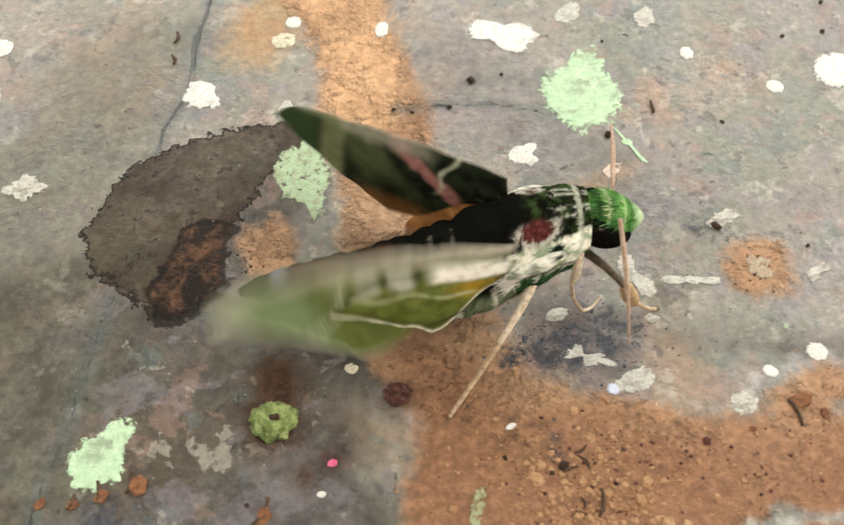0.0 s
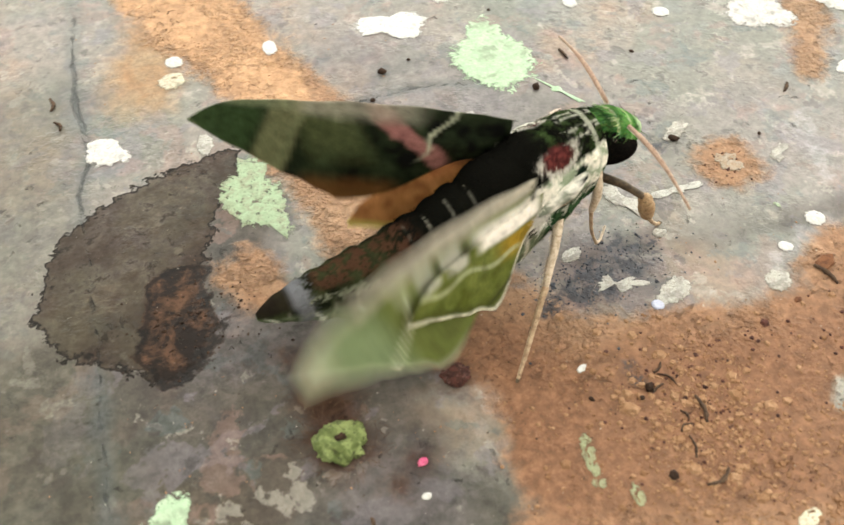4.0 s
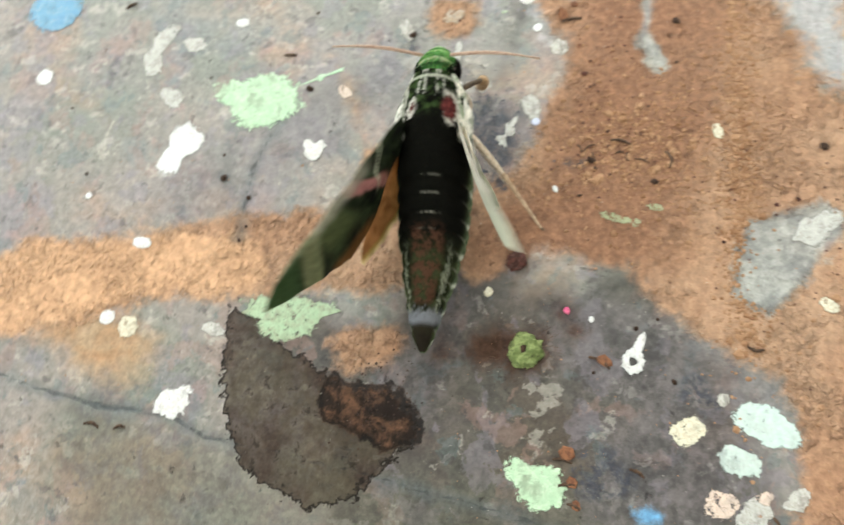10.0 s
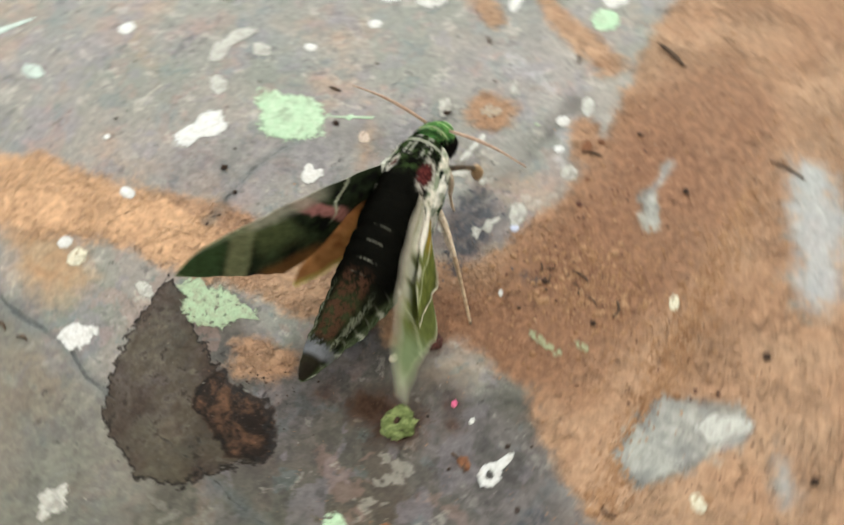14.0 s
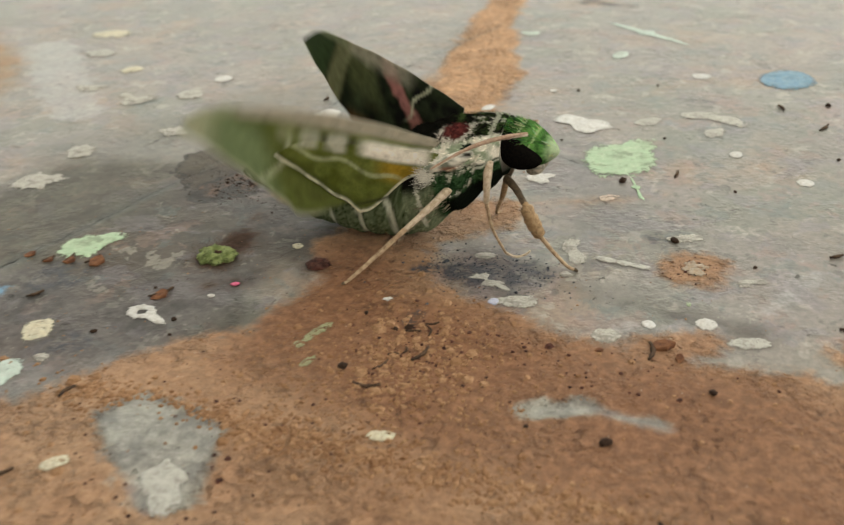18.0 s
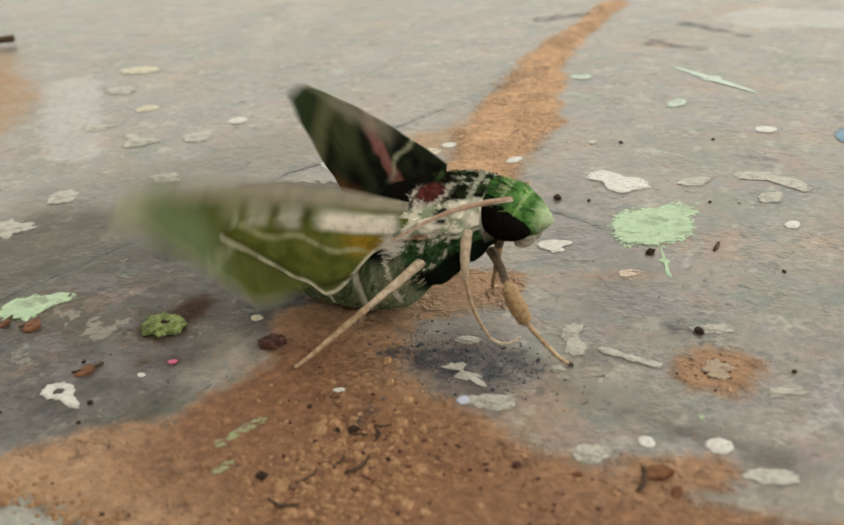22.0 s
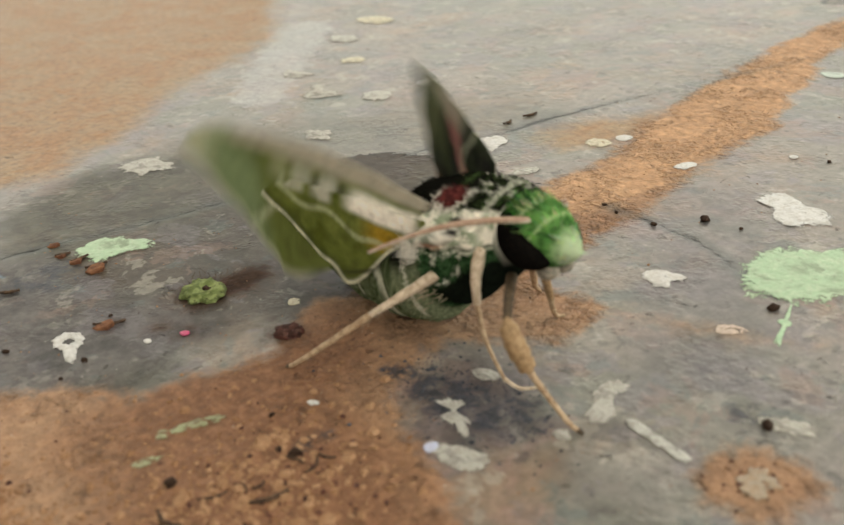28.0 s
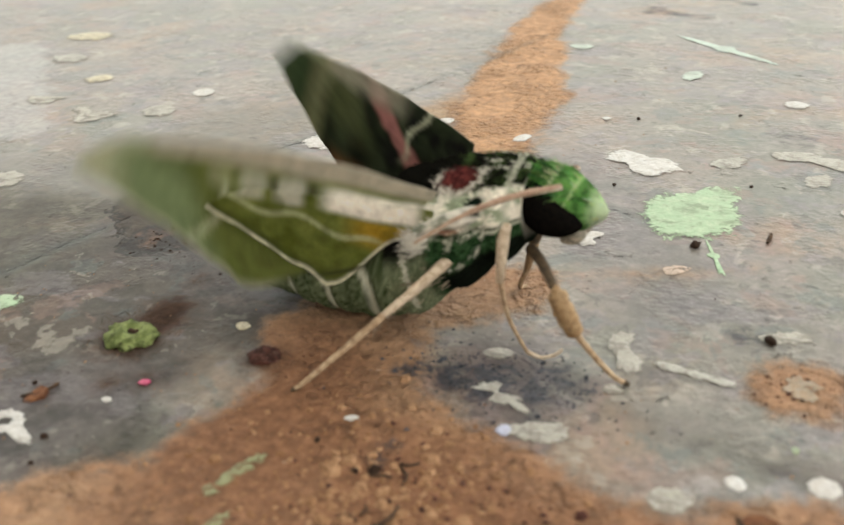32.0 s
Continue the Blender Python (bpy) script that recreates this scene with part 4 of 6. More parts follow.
for k, (x, y, r) in enumerate([(6.2, 35.6, 1.0), (23.4, 23.7, 0.9), (34.0, 7.2, 0.8), (12.0, -56.9, 1.0), (5.9, -32.4, 0.9), (-3.4, -68.5, 1.0), (35.5, -35.8, 0.8),
                               (43.7, -24.6, 0.7), (27.6, -35.8, 0.4), (26.6, -67.4, 0.6), (13.1, -73.4, 0.5), (58.0, 40.4, 0.6), (59.7, 46.5, 0.6), (42.5, -44.9, 0.4),
                               (-25.3, -35.2, 0.5), (-24.4, -24.3, 0.4), (-17.7, -30.0, 0.6), (9.6, -22.9, 0.8), (-27.6, -59.8, 0.4), (2.7, 30.8, 0.6), (33.7, 7.6, 0.5),
                               (-2.5, 30.3, 0.4), (-5.0, 31.0, 0.4), (10.6, 36.4, 0.4), (26.0, 41.6, 0.4), (44.5, 3.2, 0.4), (39.2, 24.5, 0.4), (8.2, -23.6, 0.5),
                               (-16.2, -33.0, 0.4), (49.0, 63.0, 0.7), (68.0, 36.0, 0.8), (52.0, 40.0, 0.5), (7.0, 60.0, 0.5), (20.0, 66.0, 0.4), (3.5, -21.5, 0.4)]):
    crumb(x, y, r, k)


def sliver(x, y, length, turn, bend, thick, material, label, name="bark_sliver", category="debris"):
    """A short bent stick that lies on the floor."""
    bm = bmesh.new()
    n, rings = 6, []
    for i in range(9):
        s = i / 8 - 0.5
        px, py = s * length, bend * (abs(s) * 2) ** 1.5 * length * 0.4
        r = 0.75 * thick * (0.55 + 0.45 * math.cos(s * 2.6)) * (1 + 0.25 * math.sin(i * 2.3 + length))
        rings.append([bm.verts.new((px * MM, (py + r * math.cos(a)) * MM, (0.75 * thick + 0.8 * r * math.sin(a)) * MM)) for a in (2 * math.pi * j / n for j in range(n))])
    for a, b in zip(rings, rings[1:]):
        for j in range(n):
            bm.faces.new((a[j], a[(j + 1) % n], b[(j + 1) % n], b[j]))
    bm.faces.new(rings[0])
    bm.faces.new(rings[-1])
    bmesh.ops.recalc_face_normals(bm, faces=bm.faces)
    ob = part(name, bm, material)
    ob.matrix_basis = pose(x * MM, y * MM, (lie(x, y) - 0.05) * MM, 0, 0, turn)
    tagged(ob, label, category, "slivers on the floor")


for x, y, ln, turn, bend in [(-36.8, -20.6, 2.6, 80, 0.3), (-22.6, -25.3, 3.4, 60, 0.35), (-20.4, -46.0, 2.2, 80, -0.4), (-40.2, -21.2, 2.2, 95, 0.2), (-44.5, -48.5, 4.0, 20, 0.3),
                             (-41.6, -65.1, 3.0, 60, 0.5), (-17.5, -59.4, 3.0, 30, 0.6), (49.2, 52.7, 3.0, 70, 0.1), (30.4, 28.1, 2.2, 90, 0.05), (-35.3, 48.4, 2.4, 80, 0.4),
                             (-35.5, 44.0, 1.8, 100, 0.5), (53.5, 8.9, 1.8, 40, 0.1), (-42.9, -22.3, 1.8, 70, 0.3), (47.4, -48.8, 6.0, 80, 0.15), (9.8, -35.0, 3.0, 10, 0.5),
                             (13.2, -27.5, 3.2, 75, 0.3), (-38, -30.5, 2.2, 60, 0.3), (56, -8, 2.4, 20, 0.2), (70, 2, 2.6, 70, 0.2), (42, 60, 2.2, 120, 0.2)]:
    sliver(x, y, ln, turn, bend, 0.33, BARK, "thin dark curled sliver of bark")
for x, y, ln, turn, bend in ((9.8, -30.7, 2.4, 70, 0.3), (10.2, -23.3, 1.9, 20, -0.2), (11.9, -21.4, 1.6, 30, 0.4), (12.2, -22.6, 2.2, 120, 0.5), (10.2, -28.2, 1.5, 10, -0.6), (11.2, -27.2, 1.2, 100, 0.5)):
    sliver(x, y, ln, turn, bend, 0.2, BARK, "thin dark curled sliver of bark")
sliver(-163, 70, 26, 40, 0.1, 2.2, BARK, "dark dry twig lying on the floor", "dry_twig", "twig")
sliver(64, -22.5, 7.0, 60, 0.12, 0.6, BARK, "dark crooked twig piece on rust", "dry_twig", "twig")


def rust_chip(x, y, size, turn, label="angular rust-brown chip of old coating"):
    rng = random.Random(int(x * 31 + y * 7))
    bm = bmesh.new()
    ring = []
    for i in range(6):
        a = 2 * math.pi * i / 6 + rng.uniform(-0.3, 0.3)
        r = size * rng.uniform(0.75, 1.1)
        ring.append((r * math.cos(a), 0.7 * r * math.sin(a)))
    lows = [bm.verts.new((px * 0.92 * MM, py * 0.92 * MM, -0.05 * MM)) for px, py in ring]
    mids = [bm.verts.new((px * MM, py * MM, (0.35 + 0.3 * px / size) * size * 0.6 * MM)) for px, py in ring]
    tops = [bm.verts.new((px * 0.85 * MM, py * 0.85 * MM, (0.55 + 0.35 * px / size) * size * 0.6 * MM)) for px, py in ring]
    for a, b in ((lows, mids), (mids, tops)):
        for i in range(6):
            bm.faces.new((a[i], a[(i + 1) % 6], b[(i + 1) % 6], b[i]))
    bm.faces.new(tops)
    bm.faces.new(lows[::-1])
    ob = part("rust_chip", bm, RUSTY)
    ob.data.shade_flat()
    ob.matrix_basis = pose(x * MM, y * MM, lie(x, y) * MM, 0, 0, turn)
    tagged(ob, label, "rust chip", "chips on the floor")


for x, y, s, a in [(37.3, -17.7, 1.5, 20), (-36.1, -21.1, 1.5, 70), (-39.9, -21.9, 1.1, 30), (-42.9, -22.6, 0.9, 10), (-46.4, -22.2, 0.9, 60), (-22.6, -25.8, 1.3, 60), (39.5, -19.5, 0.8, 80), (31, -20.5, 0.6, 10)]:
    rust_chip(x, y, s, a)
sliver(36.6, -19.0, 3.4, 100, 0.3, 0.35, BARK, "thin dark curled sliver of bark")


def grit(count, seed, spread, size, material, name, label, off_rust=0.10):
    """Loose grains strewn over a stretch of floor."""
    rng = random.Random(seed)
    spots = [spread(rng) for _ in range(count)]
    X, Y = np.array([[p[0] for p in spots]]), np.array([[p[1] for p in spots]])
    f = fields(X, Y)
    zs = height_at(X, Y, f["rust"], f["crack"])[0]
    keep = (f["rust"][0] > 0.3) | (np.array([rng.random() for _ in spots]) < off_rust)
    verts, faces = [], []
    for (x, y), z, k in zip(spots, zs, keep):
        if not k:
            continue
        r, b, t = size * rng.lognormvariate(0, 0.4), len(verts), rng.uniform(0, 6.28)
        pts = [(math.cos(t + i * 1.2566) * r * rng.uniform(0.7, 1.2), math.sin(t + i * 1.2566) * r * rng.uniform(0.7, 1.2)) for i in range(5)]
        verts += [((x + p) * MM, (y + q) * MM, (z - 0.03) * MM) for p, q in pts]
        verts += [((x + p * 0.6) * MM, (y + q * 0.6) * MM, (z + r * rng.uniform(0.25, 0.55)) * MM) for p, q in pts]
        faces += [(b + i, b + (i + 1) % 5, b + 5 + (i + 1) % 5, b + 5 + i) for i in range(5)] + [tuple(range(b + 5, b + 10))]
    me = bpy.data.meshes.new(name)
    me.from_pydata(verts, [], faces)
    tagged(mesh_part(name, me, material, smooth=False), label, "grit", kind="stuff")


grit(11000, 11, lambda r: (r.uniform(-60, 80), r.uniform(-90, -2)), 0.075, RUST_EARTH, "rust_grit", "fine rust-coloured grit on the stained floor")
grit(1300, 12, lambda r: (r.gauss(12, 8), r.gauss(-33, 8)), 0.17, RUST_EARTH, "coarse_grit", "coarse crumbling rust grit near the big stain")
grit(1500, 13, lambda r: (r.gauss(6, 20), -45 + r.gauss(0, 1.7)), 0.22, RUST_EARTH, "seam_grit", "crumbling grit along a raised seam")
grit(900, 14, lambda r: (r.uniform(-30, 10), r.uniform(4, 90)), 0.09, RUST_EARTH, "band_grit", "fine grit on the orange band")
grit(330, 21, lambda r: (r.gauss(12, 4.5), r.gauss(-28, 6)), 0.30, RUST_CLOD, "rust_clods", "small clods of rust-coloured earth on the stain")
grit(420, 22, lambda r: (r.uniform(-34, 40), -45 + r.gauss(0, 1.3)), 0.28, RUST_CLOD, "seam_clods", "small clods of rust-coloured earth along a raised seam")
grit(600, 23, lambda r: (r.uniform(-58, 76), r.uniform(-88, -8)), 0.22, RUST_CLOD, "loose_clods", "loose small clods strewn over the rust-stained floor", 0.03)
grit(120, 24, lambda r: (r.gauss(-3, 9), r.gauss(-51, 7)), 0.18, CRUST, "patch_crumbs", "dark crumbs round a bare grey patch", 0.15)
grit(80, 25, lambda r: (r.gauss(26, 10), r.gauss(-24, 3)), 0.17, CRUST, "edge_crumbs", "dark crumbs along the edge of the rust stain", 0.4)
grit(160, 16, lambda r: (r.gauss(12, 5), r.gauss(-29, 6)), 0.15, CRUST, "dark_crumbs", "dark crumbs among the rust grit")
grit(700, 17, lambda r: (r.gauss(-24, 14), r.gauss(-10, 14)), 0.07, SOIL, "dirt_crumbs", "dark crumbs of dirt behind the moth")
grit(700, 18, lambda r: (r.gauss(13, 5), r.gauss(-7.5, 2.6)), 0.11, SLATE, "slate_crumbs", "crumbling dark blue-grey crust near the forelegs", 0.75)
grit(70, 19, lambda r: (r.gauss(37.4, 1.5), r.gauss(0.5, 1.5)), 0.11, CRUST, "ring_crumbs", "dark crumbs inside a rust ring", 1.0)
grit(260, 20, lambda r: (r.gauss(-30, 3.5), r.gauss(6, 4)), 0.13, SOIL, "stain_crumbs", "dark crumbs on the wet stain", 0.8)
grit(2600, 15, lambda r: (r.uniform(-70, 84), r.uniform(-60, 90)), 0.055, SOIL, "dust_specks", "tiny dark specks of dirt on the floor")


# ---- the hawk moth ----
BODY_TOP = Vector((0, 0, 1))


def spine(x):
    """Middle line (y, z) and half sizes (wide, tall) of the body along x, in millimetres."""
    keys = [(-25.0, -1.2, 6.3, 0.05, 0.05), (-23.9, -1.2, 6.3, 0.9, 0.8), (-22.3, -1.1, 6.3, 1.5, 1.4), (-18, -1.0, 6.0, 2.7, 2.6), (-12, -0.9, 5.0, 3.9, 4.3), (-6, -0.8, 5.2, 5.0, 5.15),
            (-1, -0.8, 6.5, 5.3, 6.3), (3, -0.8, 8.5, 5.4, 7.3), (8, -0.8, 11.3, 5.3, 6.2), (12, -0.8, 13.3, 4.7, 4.8), (14.2, -0.7, 14.3, 3.6, 3.7)]
    for a, b in zip(keys, keys[1:]):
        if x <= b[0]:
            s = max(0, (x - a[0]) / (b[0] - a[0]))
            s = s * s * (3 - 2 * s) if a[0] > -20 else s
            return [a[i] + s * (b[i] - a[i]) for i in range(1, 5)]
    return keys[-1][1:]


def lerp3(a, b, s):
    return tuple(p + (q - p) * s for p, q in zip(a, b))


BLACK, DEEP = (0.005, 0.005, 0.004), (0.028, 0.040, 0.020)


def line(d, wide):
    return 1 - smooth(wide * 0.4, wide, abs(d))


def smooth(a, b, v):
    s = min(1, max(0, (v - a) / (b - a)))
    return s * s * (3 - 2 * s)


def body_colour(x, a, p):
    """a: angle round the body, 0 on the back, pi under the belly; positive on the moth's left."""
    low = abs(a) / math.pi
    n, m = noise.fractal(Vector(p) * 0.9, 0.8, 2, 3), noise.fractal(Vector(p) * 2.6, 0.8, 2, 3)
    if x > 2:
        c = lerp3(BLACK, (0.05, 0.085, 0.028), min(1, max(0, 0.15 + 0.8 * n + 0.3 * m)) * smooth(6.5, 9.5, x))
        streak = max(line(low - 0.06 - 0.01 * m, 0.022), line(low - 0.15 + 0.01 * (x - 9), 0.020))
        c = lerp3(c, (0.42, 0.42, 0.36), 0.75 * streak * smooth(-0.35, 0.15, m) * smooth(9.8, 10.6, x))
        red = math.hypot((x - 8.5) / 1.9, (low - 0.175) / 0.075) + 0.25 * m + (0.55 if a > 0 else 0)
        c = lerp3(c, (0.52, 0.49, 0.44), 0.85 * line(red - 1.12, 0.26) * smooth(0.10, 0.18, low))
        c = lerp3(c, lerp3((0.04, 0.012, 0.012), (0.13, 0.032, 0.03), min(1, max(0, 0.5 + m))), 0.95 * (1 - smooth(0.85, 1.0, red)))
        band = smooth(0.255, 0.28, low + 0.015 * n) * (1 - smooth(0.44, 0.465, low - 0.012 * (x - 9))) * smooth(4.4, 5.6, x)
        c = lerp3(c, lerp3((0.26, 0.31, 0.22), (0.74, 0.71, 0.63), smooth(-0.28, 0.12, n + 0.25 * m)), min(1, band) * (0.45 if a > 0 else 1.0))
        c = lerp3(c, (0.006, 0.012, 0.008), 1 - smooth(0.8, 1.05, math.hypot((x - 10.5) / 0.85, (low - 0.335) / 0.034) + 0.15 * m))
        c = lerp3(c, (0.40, 0.22, 0.15), 0.8 * (1 - smooth(0.6, 1.1, math.hypot((x - 8.4) / 1.5, (low - 0.43) / 0.016) + 0.2 * m)))
        panel = smooth(0.455, 0.475, low - 0.012 * (x - 9)) * smooth(5.8, 6.4, x)
        c = lerp3(c, lerp3((0.008, 0.022, 0.009), (0.045, 0.10, 0.045), min(1, max(0, 0.4 + 0.9 * m))), panel)
        seam = max(line(x - 8.0 + 9 * (low - 0.55), 0.30), line(x - 11.2 + 7 * (low - 0.55), 0.26), line(low - 0.485 - 0.012 * (x - 9), 0.013), line(low - 0.63 - 0.03 * n, 0.015) * (1 - smooth(9.5, 10.5, x)))
        c = lerp3(c, (0.56, 0.57, 0.49), 0.8 * seam * panel * smooth(-0.30, 0.05, n) * (1 - smooth(0.64, 0.67, low)))
        c = lerp3(c, (0.006, 0.007, 0.006), 0.94 * smooth(0.645, 0.68, low + 0.03 * n) * smooth(6.5, 7.5, x))
        c = lerp3(c, lerp3((0.10, 0.13, 0.075), (0.24, 0.28, 0.18), min(1, max(0, 0.5 + m))), 0.9 * smooth(0.45, 0.55, low) * smooth(6.6, 5.6, x))
        c = lerp3(c, (0.66, 0.66, 0.57), 0.7 * line(x - 4.3 + 8.0 * (low - 0.7) ** 2, 0.35) * smooth(0.42, 0.5, low) * (1 - smooth(0.74, 0.84, low)))
        c = lerp3(c, (0.45, 0.46, 0.38), 0.6 * line(x - 13.1, 0.36) * (1 - smooth(0.46, 0.56, low)))
        return c
    seg = (x * 0.42) % 1.0
    c = lerp3((0.034, 0.040, 0.018), (0.010, 0.012, 0.007), max(0, min(1, 0.5 + n)))
    c = lerp3(BLACK, c, min(1, 0.9 * smooth(-7, -13, x) + smooth(0.34, 0.5, low)))
    c = lerp3(c, (0.070, 0.032, 0.020), 0.7 * smooth(-5.5, -9, x) * (1 - smooth(-17.5, -18.8, x)) * (1 - smooth(0.12, 0.22, low)) * smooth(-0.25, 0.15, n + m))
    c = lerp3(c, (0.19, 0.20, 0.15), 0.8 * smooth(-0.1, 0.3, m + 0.1) * smooth(-8, -12, x) * (1 - smooth(-19, -21, x)) * line(low - 0.27 - 0.03 * n, 0.05))
    ring = smooth(0.84, 0.93, seg)
    c = lerp3(c, (0.32, 0.31, 0.26), ring * (0.6 * smooth(-0.1, 0.25, n) * (1 - smooth(0.07, 0.12, low)) * smooth(-8, -6, x) + 0.65 * smooth(0.30, 0.5, low)))
    c = lerp3(c, lerp3((0.045, 0.065, 0.03), (0.145, 0.18, 0.11), 0.5 + m), 0.95 * smooth(0.38, 0.52, low))
    plate = (x + 0.4 + 7.0 * (low - 0.62) ** 2 * (1 if low > 0.62 else 4)) % 4.6
    c = lerp3(c, (0.02, 0.028, 0.014), 0.8 * smooth(1.6, 0.6, plate) * smooth(0.40, 0.52, low))
    c = lerp3(c, (0.56, 0.58, 0.48), 0.8 * line(plate - 0.5, 0.5) * smooth(0.40, 0.50, low) * (1 - 0.7 * smooth(0.74, 0.86, low)))
    return lerp3(c, lerp3((0.15, 0.155, 0.175), (0.012, 0.009, 0.007), smooth(-20.4, -21.4, x)), 0.85 * smooth(-18.6, -19.4, x + 0.8 * m) * (1 - 0.8 * smooth(0.25, 0.4, low) * smooth(-20, -21, x)))


def tint(me, colours):
    at = me.color_attributes.new("pattern", "FLOAT_COLOR", "POINT")
    at.data.foreach_set("color", np.array([(*c, 1.0) for c in colours], np.float32).ravel())


def body_piece(name, x0, x1, rings, parent, label, segments=0):
    n, verts, cols, faces = 96, [], [], []
    for i in range(rings + 1):
        x = x0 + (x1 - x0) * i / rings
        y, z, w, h = spine(x)
        if segments:
            s = (x * 0.42) % 1.0
            swell = 0.97 + 0.07 * math.sin(s * math.pi) ** 0.7
            w, h = w * swell, h * swell
        for j in range(n):
            a = 2 * math.pi * j / n
            a = a if a <= math.pi else a - 2 * math.pi
            p = (x, y + w * math.sin(a), z + h * math.cos(a))
            k = 1 + 0.02 * noise.noise(Vector(p) * 1.3)
            verts.append((p[0] * MM, (y + (p[1] - y) * k) * MM, (z + (p[2] - z) * k) * MM))
            cols.append(body_colour(x, a, p))
    for i in range(rings):
        for j in range(n):
            faces.append((i * n + j, i * n + (j + 1) % n, (i + 1) * n + (j + 1) % n, (i + 1) * n + j))
    faces += [tuple(range(n))[::-1], tuple(range(rings * n, rings * n + n))]
    me = bpy.data.meshes.new(name)
    me.from_pydata(verts, [], faces)
    tint(me, cols)
    return mesh_part(name, me, FURRY, parent, label)


def fur(name, parent, count, x0, x1, length, seed, label, lean=0.9, low_min=0.0, low_max=1.0, colour=None):
    """Short flat hairs that lie back along the body."""
    rng = random.Random(seed)
    verts, faces, cols = [], [], []
    for _ in range(count):
        x = rng.uniform(x0, x1)
        a = rng.choice((-1, 1)) * math.pi * rng.uniform(low_min, low_max)
        y, z, w, h = spine(x)
        p = Vector((x, y + w * math.sin(a), z + h * math.cos(a)))
        nrm = Vector((0, math.sin(a) / w, math.cos(a) / h)).normalized()
        way = (nrm * (1 - lean) + Vector((-1, 0, -0.1)) * lean + Vector([rng.gauss(0, 0.18) for _ in range(3)])).normalized()
        ln = length * rng.uniform(0.6, 1.4)
        side = way.cross(nrm).normalized() * rng.uniform(0.05, 0.10)
        b, e = p - nrm * 0.1, p + way * ln + nrm * 0.12
        m = p + way * ln * 0.5 + nrm * 0.16
        k = len(verts)
        verts += [tuple(v * MM) for v in (b - side, b + side, m + side * 0.8, m - side * 0.8, e)]
        faces += [(k, k + 1, k + 2, k + 3), (k + 3, k + 2, k + 4)]
        c = colour or body_colour(x, a, p)
        s = rng.uniform(0.75, 1.35)
        cols += [tuple(v * s for v in c)] * 5
    me = bpy.data.meshes.new(name)
    me.from_pydata(verts, [], faces)
    tint(me, cols)
    ob = mesh_part(name, me, FURRY, parent, label)
    ob["kind"] = "stuff"
    return ob


def rod(name, points, radii, material, parent, label="", n=10, knots=0.0):
    """A tube along points, in millimetres, round at both ends."""
    pts = [Vector(p) for p in points]
    bm = bmesh.new()
    rings = []
    for i, p in enumerate(pts):
        way = (pts[min(i + 1, len(pts) - 1)] - pts[max(i - 1, 0)]).normalized()
        u = way.cross(Vector((0.3, 0.2, 1))).normalized()
        v = way.cross(u)
        r = radii[i] * (1 + knots * math.sin(i * 2.4))
        rings.append([bm.verts.new((p + (u * math.cos(a) + v * math.sin(a)) * r) * MM) for a in (2 * math.pi * j / n for j in range(n))])
    for a, b in zip(rings, rings[1:]):
        for j in range(n):
            bm.faces.new((a[j], a[(j + 1) % n], b[(j + 1) % n], b[j]))
    for ring, p, q in ((rings[0], pts[0], pts[1]), (rings[-1], pts[-1], pts[-2])):
        tip = bm.verts.new((p + (p - q).normalized() * radii[0 if ring is rings[0] else -1] * 0.6) * MM)
        for j in range(n):
            bm.faces.new((ring[j], ring[(j + 1) % n], tip))
    bmesh.ops.recalc_face_normals(bm, faces=bm.faces)
    return part(name, bm, material, parent, label)


def along(points, steps):
    """More points on the smooth line through a few."""
    pts, out = [Vector(p) for p in points], []
    for i in range(len(pts) - 1):
        p0, p1, p2, p3 = pts[max(i - 1, 0)], pts[i], pts[i + 1], pts[min(i + 2, len(pts) - 1)]
        for k in range(steps):
            s = k / steps
            out.append(0.5 * ((2 * p1) + (p2 - p0) * s + (2 * p0 - 5 * p1 + 4 * p2 - p3) * s * s + (3 * p1 - p0 - 3 * p2 + p3) * s**3))
    return out + [pts[-1]]


moth = thing("hawk_moth", "green and black hawk moth with shivering half-raised wings", "moth")

body_piece("thorax", 1.5, 14.2, 84, moth, "dark green furry thorax with pale sides and a red spot")
body_piece("abdomen", -24.6, 2.4, 80, moth, "tapered olive-black abdomen with pale rings", segments=1)
fur("thorax_fur", moth, 3600, 1.5, 14.0, 0.42, 3, "short dark green and pale fur", 0.94)
fur("abdomen_fur", moth, 900, -20, 2, 0.5, 5, "short olive fur lying back", 0.95, 0.0, 0.34)
fur("belly_fur", moth, 110, 4.5, 8.0, 1.2, 8, "long pale fur at the leg roots", 0.75, 0.60, 0.80, (0.30, 0.265, 0.20))


